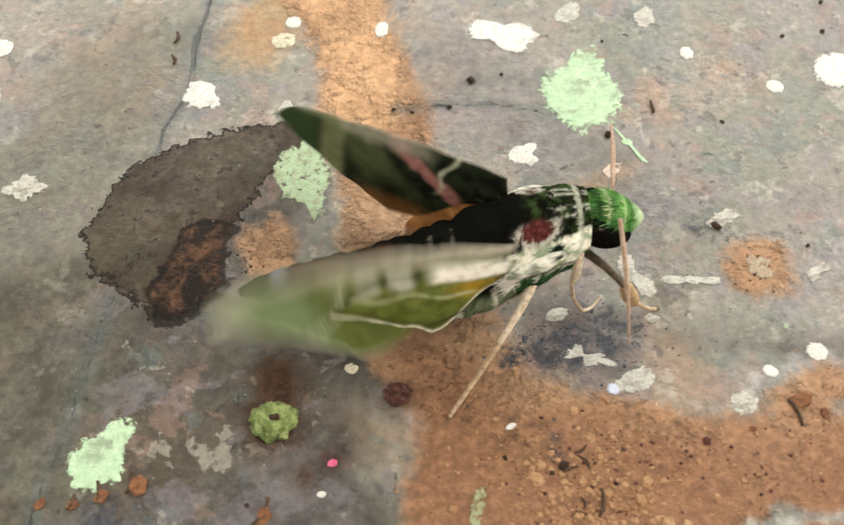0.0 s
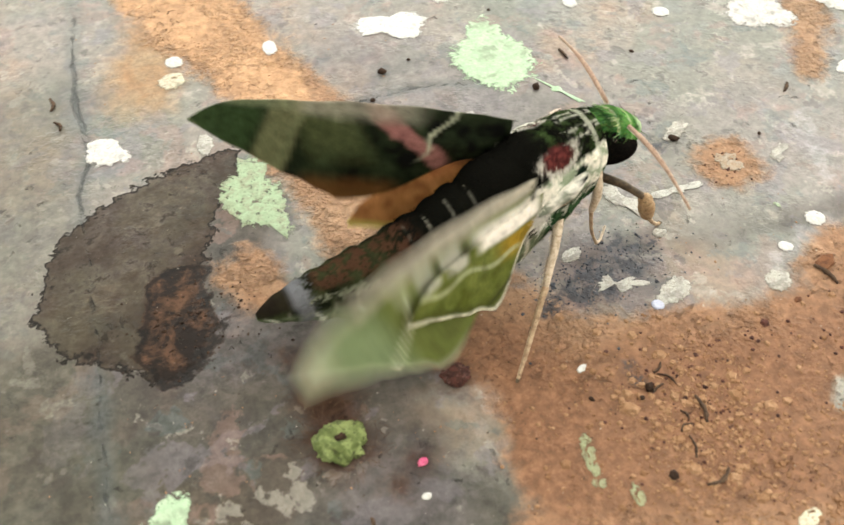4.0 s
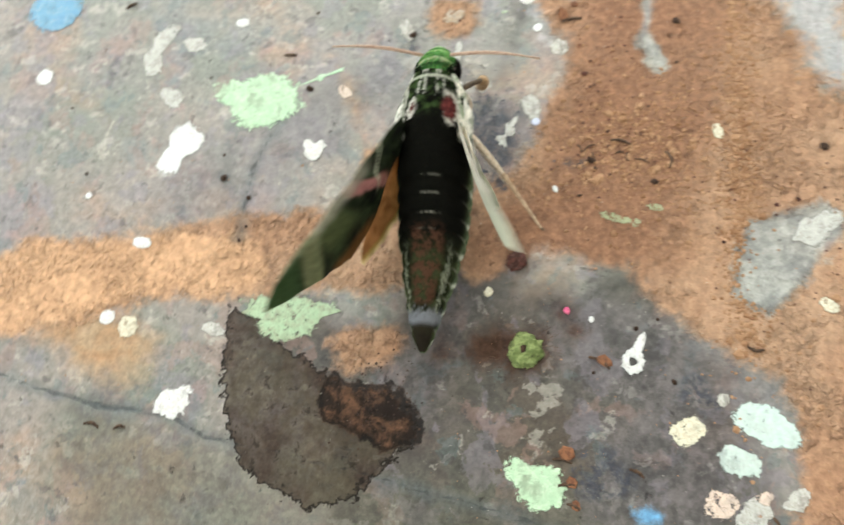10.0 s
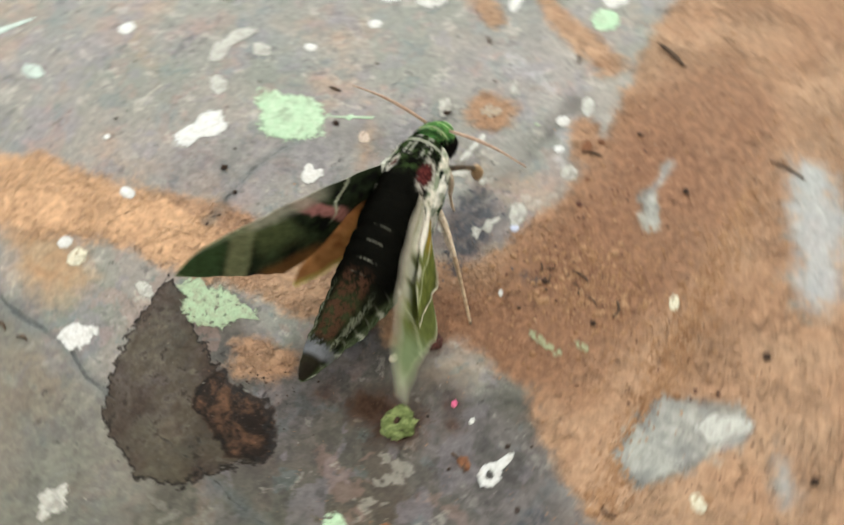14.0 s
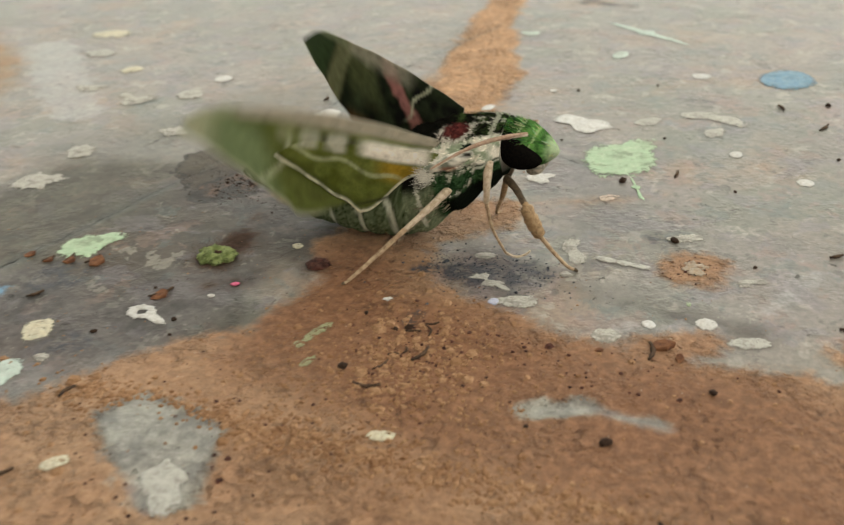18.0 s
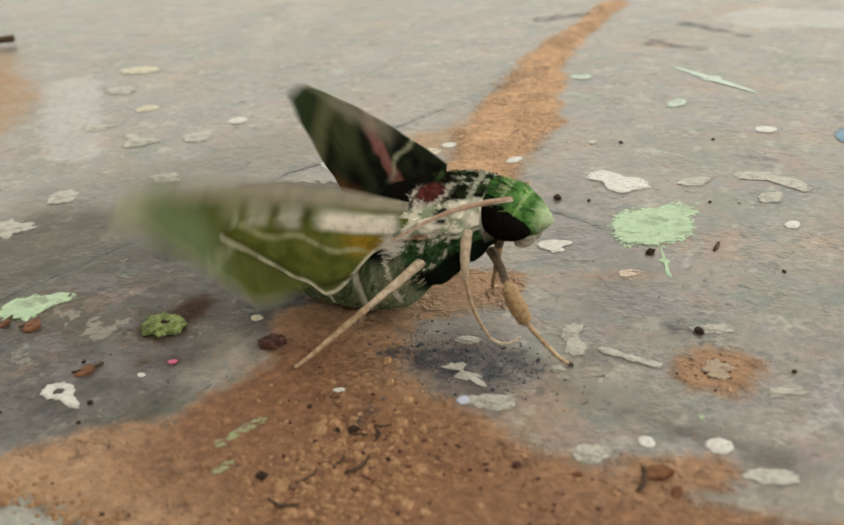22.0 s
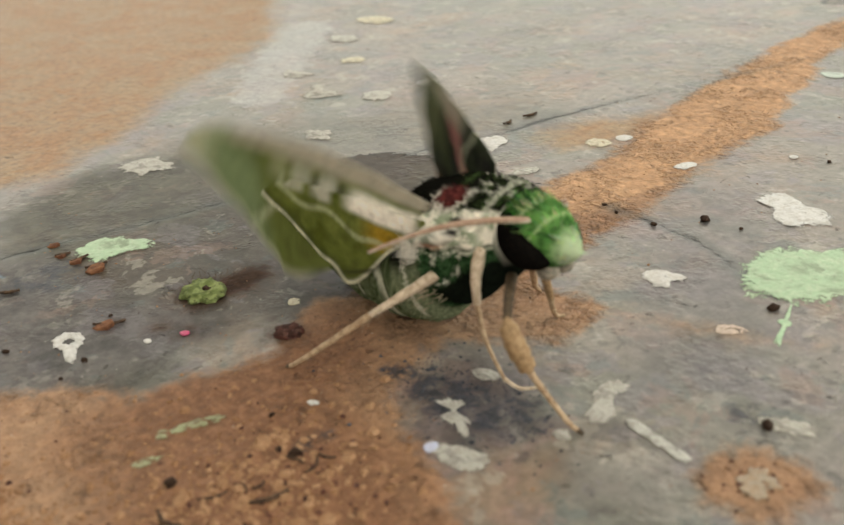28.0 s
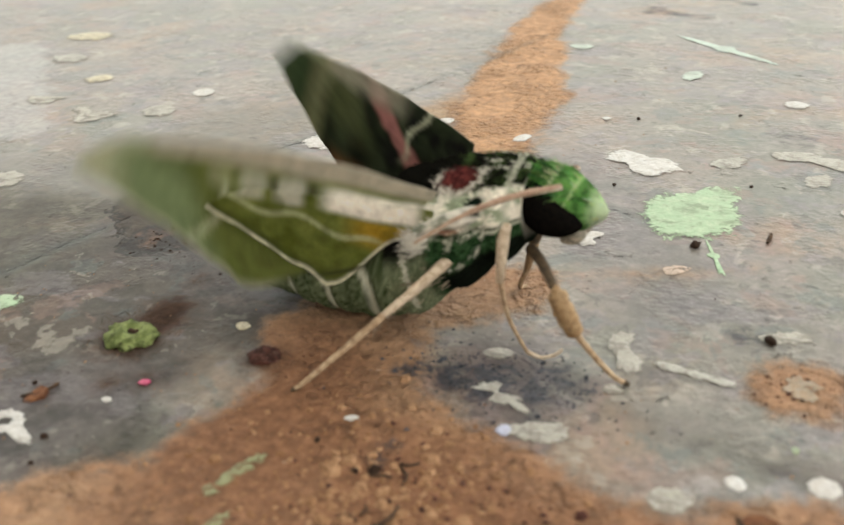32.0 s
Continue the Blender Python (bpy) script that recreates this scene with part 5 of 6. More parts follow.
def wing_base(side):
    """Smooth pale plate over the wing's root."""
    pts = along([(11.6, -0.8 + side * 3.6, 14.9), (9.4, -0.8 + side * 4.7, 13.9), (7.2, -0.8 + side * 5.0, 12.9), (5.0, -0.8 + side * 5.2, 12.0)], 6)
    k = len(pts) - 1
    ob = rod("wing_base", pts, [0.25 + 0.62 * math.sin(math.pi * min(1, 0.12 + 0.86 * i / k)) for i in range(k + 1)], FURRY, moth, "smooth white plate at the wing root", n=18)
    cols = []
    for v in ob.data.vertices:
        p = v.co / MM
        n = noise.fractal(p * 0.8, 0.8, 2, 3)
        c = lerp3((0.17, 0.19, 0.15), (0.66, 0.64, 0.58), min(1, max(0, 0.55 + 2.2 * n)))
        c = lerp3(c, (0.30, 0.15, 0.11), 0.8 * (1 - smooth(0.6, 1.1, math.hypot((p.x - 8.6) / 1.5, (p.z - 12.6) / 0.5))))
        cols.append(lerp3(c, BLACK, 1 - smooth(0.7, 1.0, math.hypot((p.x - 10.4) / 0.8, (p.z - 14.5) / 0.4) + 0.3 * n)))
    tint(ob.data, cols)


wing_base(-1)
wing_base(1)


def root_tuft(side):
    """Pale hairs that fan out where the wing joins the body."""
    rng = random.Random(40 + side)
    verts, faces, cols = [], [], []
    for _ in range(200):
        p = Vector((5.6 + rng.gauss(0, 0.5), -0.8 + side * (5.35 + rng.gauss(0, 0.15)), 11.4 + rng.gauss(0, 0.5)))
        d = Vector((-1.0 + rng.gauss(0, 0.35), side * abs(rng.gauss(0.25, 0.2)), rng.gauss(-0.1, 0.55))).normalized()
        w = d.cross(Vector((0, side, 0.2))).normalized() * 0.05
        e, k = p + d * rng.uniform(0.7, 2.3), len(verts)
        verts += [tuple(v * MM) for v in (p - w, p + w, e)]
        faces.append((k, k + 1, k + 2))
        b = rng.uniform(0.7, 1.1)
        cols += [(0.66 * b, 0.64 * b, 0.58 * b)] * 3
    me = bpy.data.meshes.new("root_tuft")
    me.from_pydata(verts, [], faces)
    tint(me, cols)
    mesh_part("root_tuft", me, FURRY, moth, "tuft of white hairs at the wing root")["kind"] = "stuff"


root_tuft(-1)
root_tuft(1)


def head_colour(p):
    n, m = noise.fractal(p * 1.1, 0.8, 2, 3), noise.fractal(p * 3.0, 0.8, 2, 3)
    c = lerp3((0.020, 0.065, 0.016), (0.085, 0.20, 0.055), min(1, max(0, 0.5 + 0.9 * n + 0.5 * m)))
    c = lerp3(c, (0.012, 0.03, 0.010), 0.8 * line(p.x - 14.9 - 0.25 * (p.z - 15) + 0.2 * n, 0.5))
    c = lerp3(c, (0.36, 0.42, 0.26), 0.75 * line(p.x - 15.5 - 0.35 * (p.z - 15) + 0.2 * n, 0.26))
    c = lerp3(c, (0.30, 0.40, 0.20), 0.65 * line(p.x - 17.4 - 0.5 * (p.z - 15) + 0.25 * n, 0.24))
    c = lerp3(c, (0.42, 0.50, 0.34), 0.7 * smooth(18.9, 20.4, p.x + 0.3 * n))
    # near-black underside: shade beneath the head put into its colour
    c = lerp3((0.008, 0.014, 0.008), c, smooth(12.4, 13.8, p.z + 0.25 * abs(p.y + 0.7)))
    return lerp3(c, (0.40, 0.42, 0.33), 0.7 * smooth(14.5, 13.9, p.x))


def head():
    bm = bmesh.new()
    bmesh.ops.create_icosphere(bm, subdivisions=6, radius=1)
    for v in bm.verts:
        p = v.co
        point = 1 - 0.42 * max(0, p.x) ** 1.5
        v.co = Vector((16.5 + 4.2 * p.x, -0.8 + 3.0 * p.y * point, 14.8 - 0.6 * p.x + 2.9 * p.z * point)) * MM
    me = bpy.data.meshes.new("head")
    bm.to_mesh(me)
    bm.free()
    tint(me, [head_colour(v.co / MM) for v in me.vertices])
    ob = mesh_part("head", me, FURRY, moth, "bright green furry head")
    rng = random.Random(21)
    verts, faces, cols = [], [], []
    for _ in range(2600):
        p = Vector([rng.gauss(0, 1) for _ in range(3)]).normalized()
        if p.z < -0.3 or (abs(p.y) > 0.55 and p.z < 0.35):
            continue
        point = 1 - 0.42 * max(0, p.x) ** 1.5
        q = Vector((16.5 + 4.2 * p.x, -0.8 + 3.0 * p.y * point, 14.8 - 0.6 * p.x + 2.9 * p.z * point))
        way = (Vector((-0.9, 0, -0.1)) + p * 0.35 + Vector([rng.gauss(0, 0.2) for _ in range(3)])).normalized()
        side = way.cross(p).normalized() * 0.07
        k = len(verts)
        e = q + way * rng.uniform(0.6, 1.3) + p * 0.1
        verts += [tuple(v * MM) for v in (q - side, q + side, e)]
        faces.append((k, k + 1, k + 2))
        c = [w * rng.uniform(0.7, 1.4) for w in head_colour(q)]
        cols += [c] * 3
    me = bpy.data.meshes.new("head_fur")
    me.from_pydata(verts, [], faces)
    tint(me, cols)
    tagged(mesh_part("fur", me, FURRY, ob, "short bright green fur"), kind="stuff")
    for side in (-1, 1):
        bm = bmesh.new()
        bmesh.ops.create_uvsphere(bm, u_segments=28, v_segments=18, radius=1)
        for v in bm.verts:
            v.co = Vector((16.2 + 2.9 * v.co.x, -0.8 + side * 1.65 + 1.85 * v.co.y, 14.4 + 2.3 * v.co.z * (1 - 0.3 * v.co.x) - 0.75 * v.co.x)) * MM
        part("eye", bm, EYE, ob, "large black eye")
        bm = bmesh.new()
        bmesh.ops.create_icosphere(bm, subdivisions=3, radius=1)
        for v in bm.verts:
            v.co = Vector((18.0 + 1.2 * v.co.x, -0.8 + side * 0.85 + 0.7 * v.co.y, 12.0 + 0.8 * v.co.z + 0.35 * v.co.x)) * MM
        part("palp", bm, PALP, ob, "pale furry palp")
    return ob


head()
def leg(name, joints, parent, label):
    """joints: (segment name, points, radii, material)."""
    holder = None
    for seg, points, radii, material in joints:
        pts = along(points, 5)
        rr = [radii[0] + (radii[-1] - radii[0]) * i / (len(pts) - 1) if len(radii) == 2 else radii[min(int(i / (len(pts) - 1) * (len(radii) - 1) + 0.5), len(radii) - 1)] for i in range(len(pts))]
        if holder is None:
            holder = rod(name, pts, rr, material, parent, label, knots=0.05)
        else:
            rod(seg, pts, rr, material, holder, "", knots=0.06)
    return holder


def leg_hairs(parent, a, b, count, length, seed):
    rng = random.Random(seed)
    verts, faces = [], []
    for _ in range(count):
        p = Vector(a).lerp(Vector(b), rng.random())
        d = (Vector((-0.5, rng.gauss(-0.1, 0.35), -1.0)) + Vector((rng.gauss(0, 0.3), 0, 0))).normalized()
        w = d.cross(Vector((0.6, 0.8, 0))).normalized() * 0.045
        e = p + d * length * rng.uniform(0.5, 1.3)
        k = len(verts)
        verts += [tuple(v * MM) for v in (p - w, p + w, e)]
        faces.append((k, k + 1, k + 2))
    me = bpy.data.meshes.new("hair")
    me.from_pydata(verts, [], faces)
    mesh_part("hair", me, PALE_LEG, parent, "fringe of pale hairs")["kind"] = "stuff"


hind = leg("hind_leg", [("femur", [(8.8, -4.6, 10.4), (6.6, -7.6, 8.2), (4.0, -10.4, 5.8)], (0.62, 0.32), PALE_LEG), ("tibia", [(4.0, -10.4, 5.8), (1.0, -13.2, 2.9), (-0.6, -14.7, 1.4)], (0.36, 0.24), LEG),
                 ("tarsus", [(-0.6, -14.7, 1.4), (-1.5, -15.5, 0.6), (-2.1, -16.1, 0.15)], (0.26, 0.18), LEG), ("claw", [(-2.1, -16.1, 0.2), (-2.35, -16.3, 0.05)], (0.24, 0.14), DARK_LEG)], moth, "long pale hind leg stretched back")
leg_hairs(hind, (8.2, -5.2, 9.6), (3.0, -11.4, 4.6), 170, 1.3, 31)
mid_leg = leg("middle_leg", [("femur", [(12.9, -4.4, 13.6), (12.95, -5.2, 11.0), (12.7, -5.0, 8.2)], (0.66, 0.34), PALE_LEG), ("tibia", [(12.7, -5.0, 8.2), (13.4, -4.8, 4.6), (14.9, -4.2, 1.1)], (0.25, 0.16), LEG),
                   ("tarsus", [(14.9, -4.2, 1.1), (16.0, -3.5, 0.35), (17.0, -2.6, 0.4), (17.5, -2.2, 0.8)], (0.20, 0.12), PALE_LEG)], moth, "brown middle leg with a curled foot")
leg_hairs(mid_leg, (12.9, -4.6, 13.0), (12.7, -5.0, 8.4), 60, 0.7, 32)
foreleg = leg("foreleg", [("coxa", [(14.6, -2.6, 10.6), (16.4, -4.6, 10.4), (18.2, -6.6, 9.4)], (0.55, 0.38), DARK_LEG), ("tibia", [(18.2, -6.6, 9.6), (18.8, -6.6, 8.0), (19.5, -6.2, 6.2), (20.0, -5.9, 5.0)], (0.4, 0.82, 0.92, 0.8, 0.38), TIBIA),
                          ("tarsus", [(20.0, -5.9, 5.0), (21.4, -5.2, 2.8), (23.0, -4.5, 0.7), (23.9, -4.2, 0.2)], (0.3, 0.2), LEG), ("claw", [(23.8, -4.2, 0.25), (24.2, -4.1, 0.05)], (0.26, 0.16), DARK_LEG)], moth, "foreleg with a swollen brown tibia")
leg("foreleg", [("femur", [(14.0, 1.0, 11.5), (12.9, 2.8, 8.6)], (0.8, 0.5), DARK_LEG), ("tibia", [(12.9, 2.8, 8.6), (11.2, 5.4, 4.0)], (0.5, 0.35), TIBIA), ("tarsus", [(11.2, 5.4, 4.0), (9.6, 7.6, 0.6), (9.9, 8.6, 0.2)], (0.3, 0.18), LEG)], moth, "brown foreleg standing under the head")
leg("middle_leg", [("femur", [(9.5, 3.2, 9.0), (7.6, 6.4, 7.0)], (0.8, 0.5), LEG), ("tibia", [(7.6, 6.4, 7.0), (5.4, 9.0, 1.6)], (0.45, 0.3), LEG), ("tarsus", [(5.4, 9.0, 1.6), (4.8, 10.4, 0.2)], (0.25, 0.15), LEG)], moth, "brown middle leg")
leg("hind_leg", [("femur", [(8.0, 3.4, 9.6), (4.6, 8.0, 5.0)], (0.9, 0.5), LEG), ("tibia", [(4.6, 8.0, 5.0), (0.6, 11.6, 1.2)], (0.45, 0.3), LEG), ("tarsus", [(0.6, 11.6, 1.2), (-1.6, 13.0, 0.2)], (0.3, 0.18), LEG)], moth, "brown hind leg stretched back")


# wings: built flat, root at the origin, tip along +x, leading edge towards +y
def fore_outline(s):
    """Leading and trailing edge of the forewing, in millimetres, at s from root to tip."""
    u = 34.0 * s
    lead = 3.6 + 1.0 * math.sin(math.pi * min(1, s / 0.8)) if s < 0.8 else 3.6 * (1 - ((s - 0.8) / 0.2) ** 1.9)
    trail = -1.6 - 7.6 * smooth(0.08, 0.50, s) if s < 0.52 else -9.2 + 9.2 * ((s - 0.52) / 0.48) ** 0.93 + 0.25 * math.sin(s * 70) * (1 - s)
    return u, lead, min(trail, lead - 0.02)


def hind_outline(s):
    u = 21.0 * s
    lead = 2.2 - 1.5 * s - 2.2 * max(0, (s - 0.75) / 0.25) ** 2
    trail = -1.5 - 6.0 * smooth(0.12, 0.44, s) if s < 0.44 else -7.5 + 6.0 * ((s - 0.44) / 0.56) ** 1.1 + 0.3 * math.sin(s * 38) * (1 - s)
    return u, lead, min(trail, lead - 0.02)


def wing_noise(u, v, size, seed):
    return noise.fractal(Vector((u / size, v / size, seed)), 0.9, 2, 3)


def fore_dorsal(u, v):
    n, m = wing_noise(u, v, 3, 1), wing_noise(u, v, 1, 5)
    c = lerp3(BLACK, DEEP, min(1, max(0, 0.45 + 0.9 * n)))
    c = lerp3(c, (0.085, 0.10, 0.045), smooth(14, 17, u - 0.5 * v) * (1 - smooth(21, 23, u - 0.2 * v)) * smooth(-5, 0, v) * 0.9)
    c = lerp3(c, (0.20, 0.20, 0.11), 0.8 * smooth(22.0, 23, u + 0.25 * v) * (1 - smooth(25.5, 27, u + 0.3 * v)))
    c = lerp3(c, (0.040, 0.068, 0.028), smooth(26, 27.5, u + 0.3 * v) * 0.9)
    c = lerp3(c, (0.17, 0.18, 0.10), 0.7 * line(u + 0.35 * v - 23.2 - 0.6 * n, 0.5))
    c = lerp3(c, (0.15, 0.17, 0.10), 0.5 * line(u - 1.2 * v - 33.5, 0.35))
    pink = (u - 10.5) * 0.75 - (v - 0.5) * 0.9
    c = lerp3(c, (0.40, 0.17, 0.165), 0.85 * line(pink - 0.8 * n, 1.7) * smooth(5.5, 7.5, u) * (1 - smooth(14, 17, u)))
    c = lerp3(c, (0.48, 0.50, 0.38), 0.85 * line(u + 0.5 * v - 8.6 - 0.5 * math.sin(v * 1.3), 0.45) * smooth(-3, 0, v))
    c = lerp3(c, (0.36, 0.34, 0.28), 0.7 * smooth(1.8, 3.4, v + 0.6 * n) * smooth(8, 12, u) * (1 - smooth(21, 24, u)))
    c = lerp3(c, (0.24, 0.27, 0.17), 0.6 * smooth(2.4, 3.4, v) * smooth(22, 24, u))
    c = lerp3(c, (0.20, 0.085, 0.03), 0.75 * smooth(-4.5, -7.5, v) * smooth(10, 13, u) * (1 - smooth(20, 23, u)))
    return [max(0.006, w * (1 + 0.35 * m)) for w in c]


def costa_white(u, v):
    """White strip behind the leading edge, broken into patches further out."""
    w = 0.3 * wing_noise(u, v, 5.0, 41)
    strip = smooth(-0.3, 0.5, v + w) * (1 - smooth(1.7, 2.4, v + w))
    spots = smooth(0.5, 2.0, u) * (1 - smooth(9.0, 11.0, u + w)) + 0.55 * line(u - 13.2, 1.9) + 0.4 * line(u - 16.8, 1.8) + 0.15 * line(u - 20.0, 1.6)
    return min(1, strip * spots)


def fore_ventral(u, v):
    n, m = wing_noise(u, v, 3.5, 11), wing_noise(u, v, 1, 15)
    c = lerp3((0.090, 0.112, 0.026), (0.175, 0.205, 0.062), min(1, max(0, 0.5 + n)))
    c = lerp3(c, (0.075, 0.090, 0.022), 0.6 * smooth(0.0, 0.5, n) * smooth(7, 11, u) * (1 - smooth(-0.5, 0.6, v)))
    c = lerp3(c, (0.22, 0.285, 0.155), 0.9 * smooth(21.0, 24.5, u - 0.35 * v + 0.8 * n))
    c = lerp3(c, (0.12, 0.15, 0.055), 0.7 * line(u - 0.35 * v - 24.6 - 0.8 * n, 1.7) * smooth(0.6, 1.4, v))
    c = lerp3(c, (0.52, 0.52, 0.39), 0.7 * smooth(27.5, 32, u))
    c = lerp3(c, (0.47, 0.43, 0.365), 0.9 * smooth(2.2, 2.9, v) * (1 - 0.5 * line(u - 27.5, 2.2)))
    c = lerp3(c, (0.92, 0.89, 0.83), costa_white(u, v))
    c = lerp3(c, (0.09, 0.085, 0.06), 0.7 * max(line(u - 11.3, 0.7), line(u - 14.9, 0.6)) * smooth(-0.2, 0.6, v) * (1 - smooth(1.6, 2.2, v)))
    c = lerp3(c, (0.62, 0.64, 0.47), 0.75 * line(u + 0.7 * v - 19.5 - 1.3 * math.sin(v * 0.5), 0.45) * (1 - smooth(0, 1, v)))
    c = lerp3(c, (0.46, 0.29, 0.04), 0.85 * smooth(8, 5, u) * (1 - smooth(-0.6, 0.1, v)))
    rim = v - fore_outline(max(0.0, min(1.0, u / 34.0)))[2]
    c = lerp3(c, (0.60, 0.61, 0.47), 0.8 * (1 - smooth(0.2, 0.55, rim)) * smooth(12, 16, u))
    return [max(0.01, w * (1 + 0.22 * m)) for w in c]


def hind_dorsal(u, v):
    n = wing_noise(u, v, 2.5, 21)
    c = lerp3((0.24, 0.095, 0.04), (0.46, 0.21, 0.085), min(1, max(0, 0.5 + n)))
    c = lerp3(c, BLACK, smooth(7, 3, u) * 0.9)
    s = max(0.0, min(1.0, u / 21.0))
    rim = v - hind_outline(s)[2]
    return lerp3(c, (0.50, 0.46, 0.12), 0.9 * (1 - smooth(0.5, 1.3, rim)))


def hind_ventral(u, v):
    n, m = wing_noise(u, v, 3, 31), wing_noise(u, v, 0.9, 35)
    c = lerp3((0.100, 0.122, 0.022), (0.185, 0.215, 0.055), min(1, max(0, 0.5 + n)))
    c = lerp3(c, (0.46, 0.28, 0.03), 0.85 * smooth(9, 5, u) * smooth(-3.5, -1.5, v) * (1 - smooth(-0.5, 0.1, v)))
    c = lerp3(c, (0.92, 0.89, 0.83), costa_white(u, v))
    s = max(0.0, min(1.0, u / 21.0))
    rim = v - hind_outline(s)[2]
    c = lerp3(c, (0.07, 0.085, 0.022), 0.7 * (1 - smooth(0.6, 1.5, rim)) * smooth(5, 8, u))
    c = lerp3(c, (0.80, 0.79, 0.64), 0.95 * (1 - smooth(0.3, 0.6, rim)))
    c = lerp3(c, (0.50, 0.53, 0.33), 0.7 * line(v + 3.2 - 0.16 * u + 0.5 * math.sin(u * 0.9), 0.42) * smooth(3, 6, u))
    c = lerp3(c, (0.07, 0.085, 0.02), 0.5 * smooth(0.1, 0.6, wing_noise(u, v, 2.2, 61)))
    c = lerp3(c, (0.045, 0.05, 0.02), 0.85 * line(v + 2.4 + 0.42 * u, 0.35) * (1 - smooth(9, 11, u)))
    return [max(0.01, w * (1 + 0.22 * m)) for w in c]


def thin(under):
    """Thin upper face of the right wing, light shining through painted into its colours."""
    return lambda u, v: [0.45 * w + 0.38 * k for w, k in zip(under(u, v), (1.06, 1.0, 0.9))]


def wing(name, outline, upper, under, side, length, camber, lift, label):
    """side +1: the moth's left wing, whose upper face looks to -z; -1: its right wing, whose upper face looks to +z."""
    nu, nv = 84, 34
    verts, cols, faces = [], [], []
    for layer in (0, 1):
        for i in range(nu + 1):
            u, lead, trail = outline(0.004 + 0.996 * i / nu)
            for j in range(nv + 1):
                v = trail + (lead - trail) * j / nv
                w = camber * (1 - ((v - 1) / 9) ** 2) * math.sin(math.pi * min(1, u / length)) + 0.10 * math.sin(u * 0.9 + v * 0.35) + lift
                edge = min(1, 6 * min(j, nv - j) / nv, 6 * (nu - i) / nu)
                w += (0.06 + 0.10 * edge) * (0.5 if layer == 0 else -0.5)
                verts.append((u * MM, v * MM, -side * w * MM))
                cols.append((upper if layer == 0 else under)(u, v))
    at = lambda l, i, j: l * (nu + 1) * (nv + 1) + i * (nv + 1) + j
    for i in range(nu):
        for j in range(nv):
            faces.append((at(0, i, j), at(0, i + 1, j), at(0, i + 1, j + 1), at(0, i, j + 1)))
            faces.append((at(1, i, j), at(1, i, j + 1), at(1, i + 1, j + 1), at(1, i + 1, j)))
    border = [(i, 0) for i in range(nu)] + [(nu, j) for j in range(nv)] + [(i, nv) for i in range(nu, 0, -1)] + [(0, j) for j in range(nv, 0, -1)]
    for (a, b), (c, d) in zip(border, border[1:] + border[:1]):
        faces.append((at(0, a, b), at(1, a, b), at(1, c, d), at(0, c, d)))
    me = bpy.data.meshes.new(name)
    me.from_pydata(verts, [], faces)
    tint(me, cols)
    return mesh_part(name, me, WING, moth, label)


ROOT = {1: Vector((6.5, 3.0, 13.5)), -1: Vector((6.5, -5.0, 12.0))}
# right wings' upper faces take underside tones, paled with painted-in transmitted light
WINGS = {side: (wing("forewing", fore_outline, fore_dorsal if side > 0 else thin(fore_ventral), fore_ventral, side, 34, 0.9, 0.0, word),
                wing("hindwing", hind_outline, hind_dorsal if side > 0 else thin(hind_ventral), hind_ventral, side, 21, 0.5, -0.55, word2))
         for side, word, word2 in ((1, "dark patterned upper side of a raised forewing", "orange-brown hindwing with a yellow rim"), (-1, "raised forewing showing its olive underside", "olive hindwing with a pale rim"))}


def antenna(side, label):
    """Built along +x from its own root."""
    pts = [(13.2 * s, 0, 1.1 * math.sin(math.pi * s) * 0.8) for s in np.linspace(0, 1, 16)]
    ob = rod("antenna", pts, [0.22 + 0.10 * math.sin(math.pi * min(1, s * 1.25)) - 0.10 * s for s in np.linspace(0, 1, 16)], ANTENNA, moth, label, knots=0.06)
    rod("antenna_underside", [(x, y, z - 0.10) for x, y, z in pts], [0.25 - 0.14 * s for s in np.linspace(0, 1, 16)], PALE_ANTENNA, ob)
    return ob


ANTENNAE = {1: antenna(1, "thin curved antenna"), -1: antenna(-1, "thin brown antenna swung back along the head")}
ANT_ROOT = {1: Vector((17.3, 1.2, 17.0)), -1: Vector((17.3, -3.0, 17.0))}

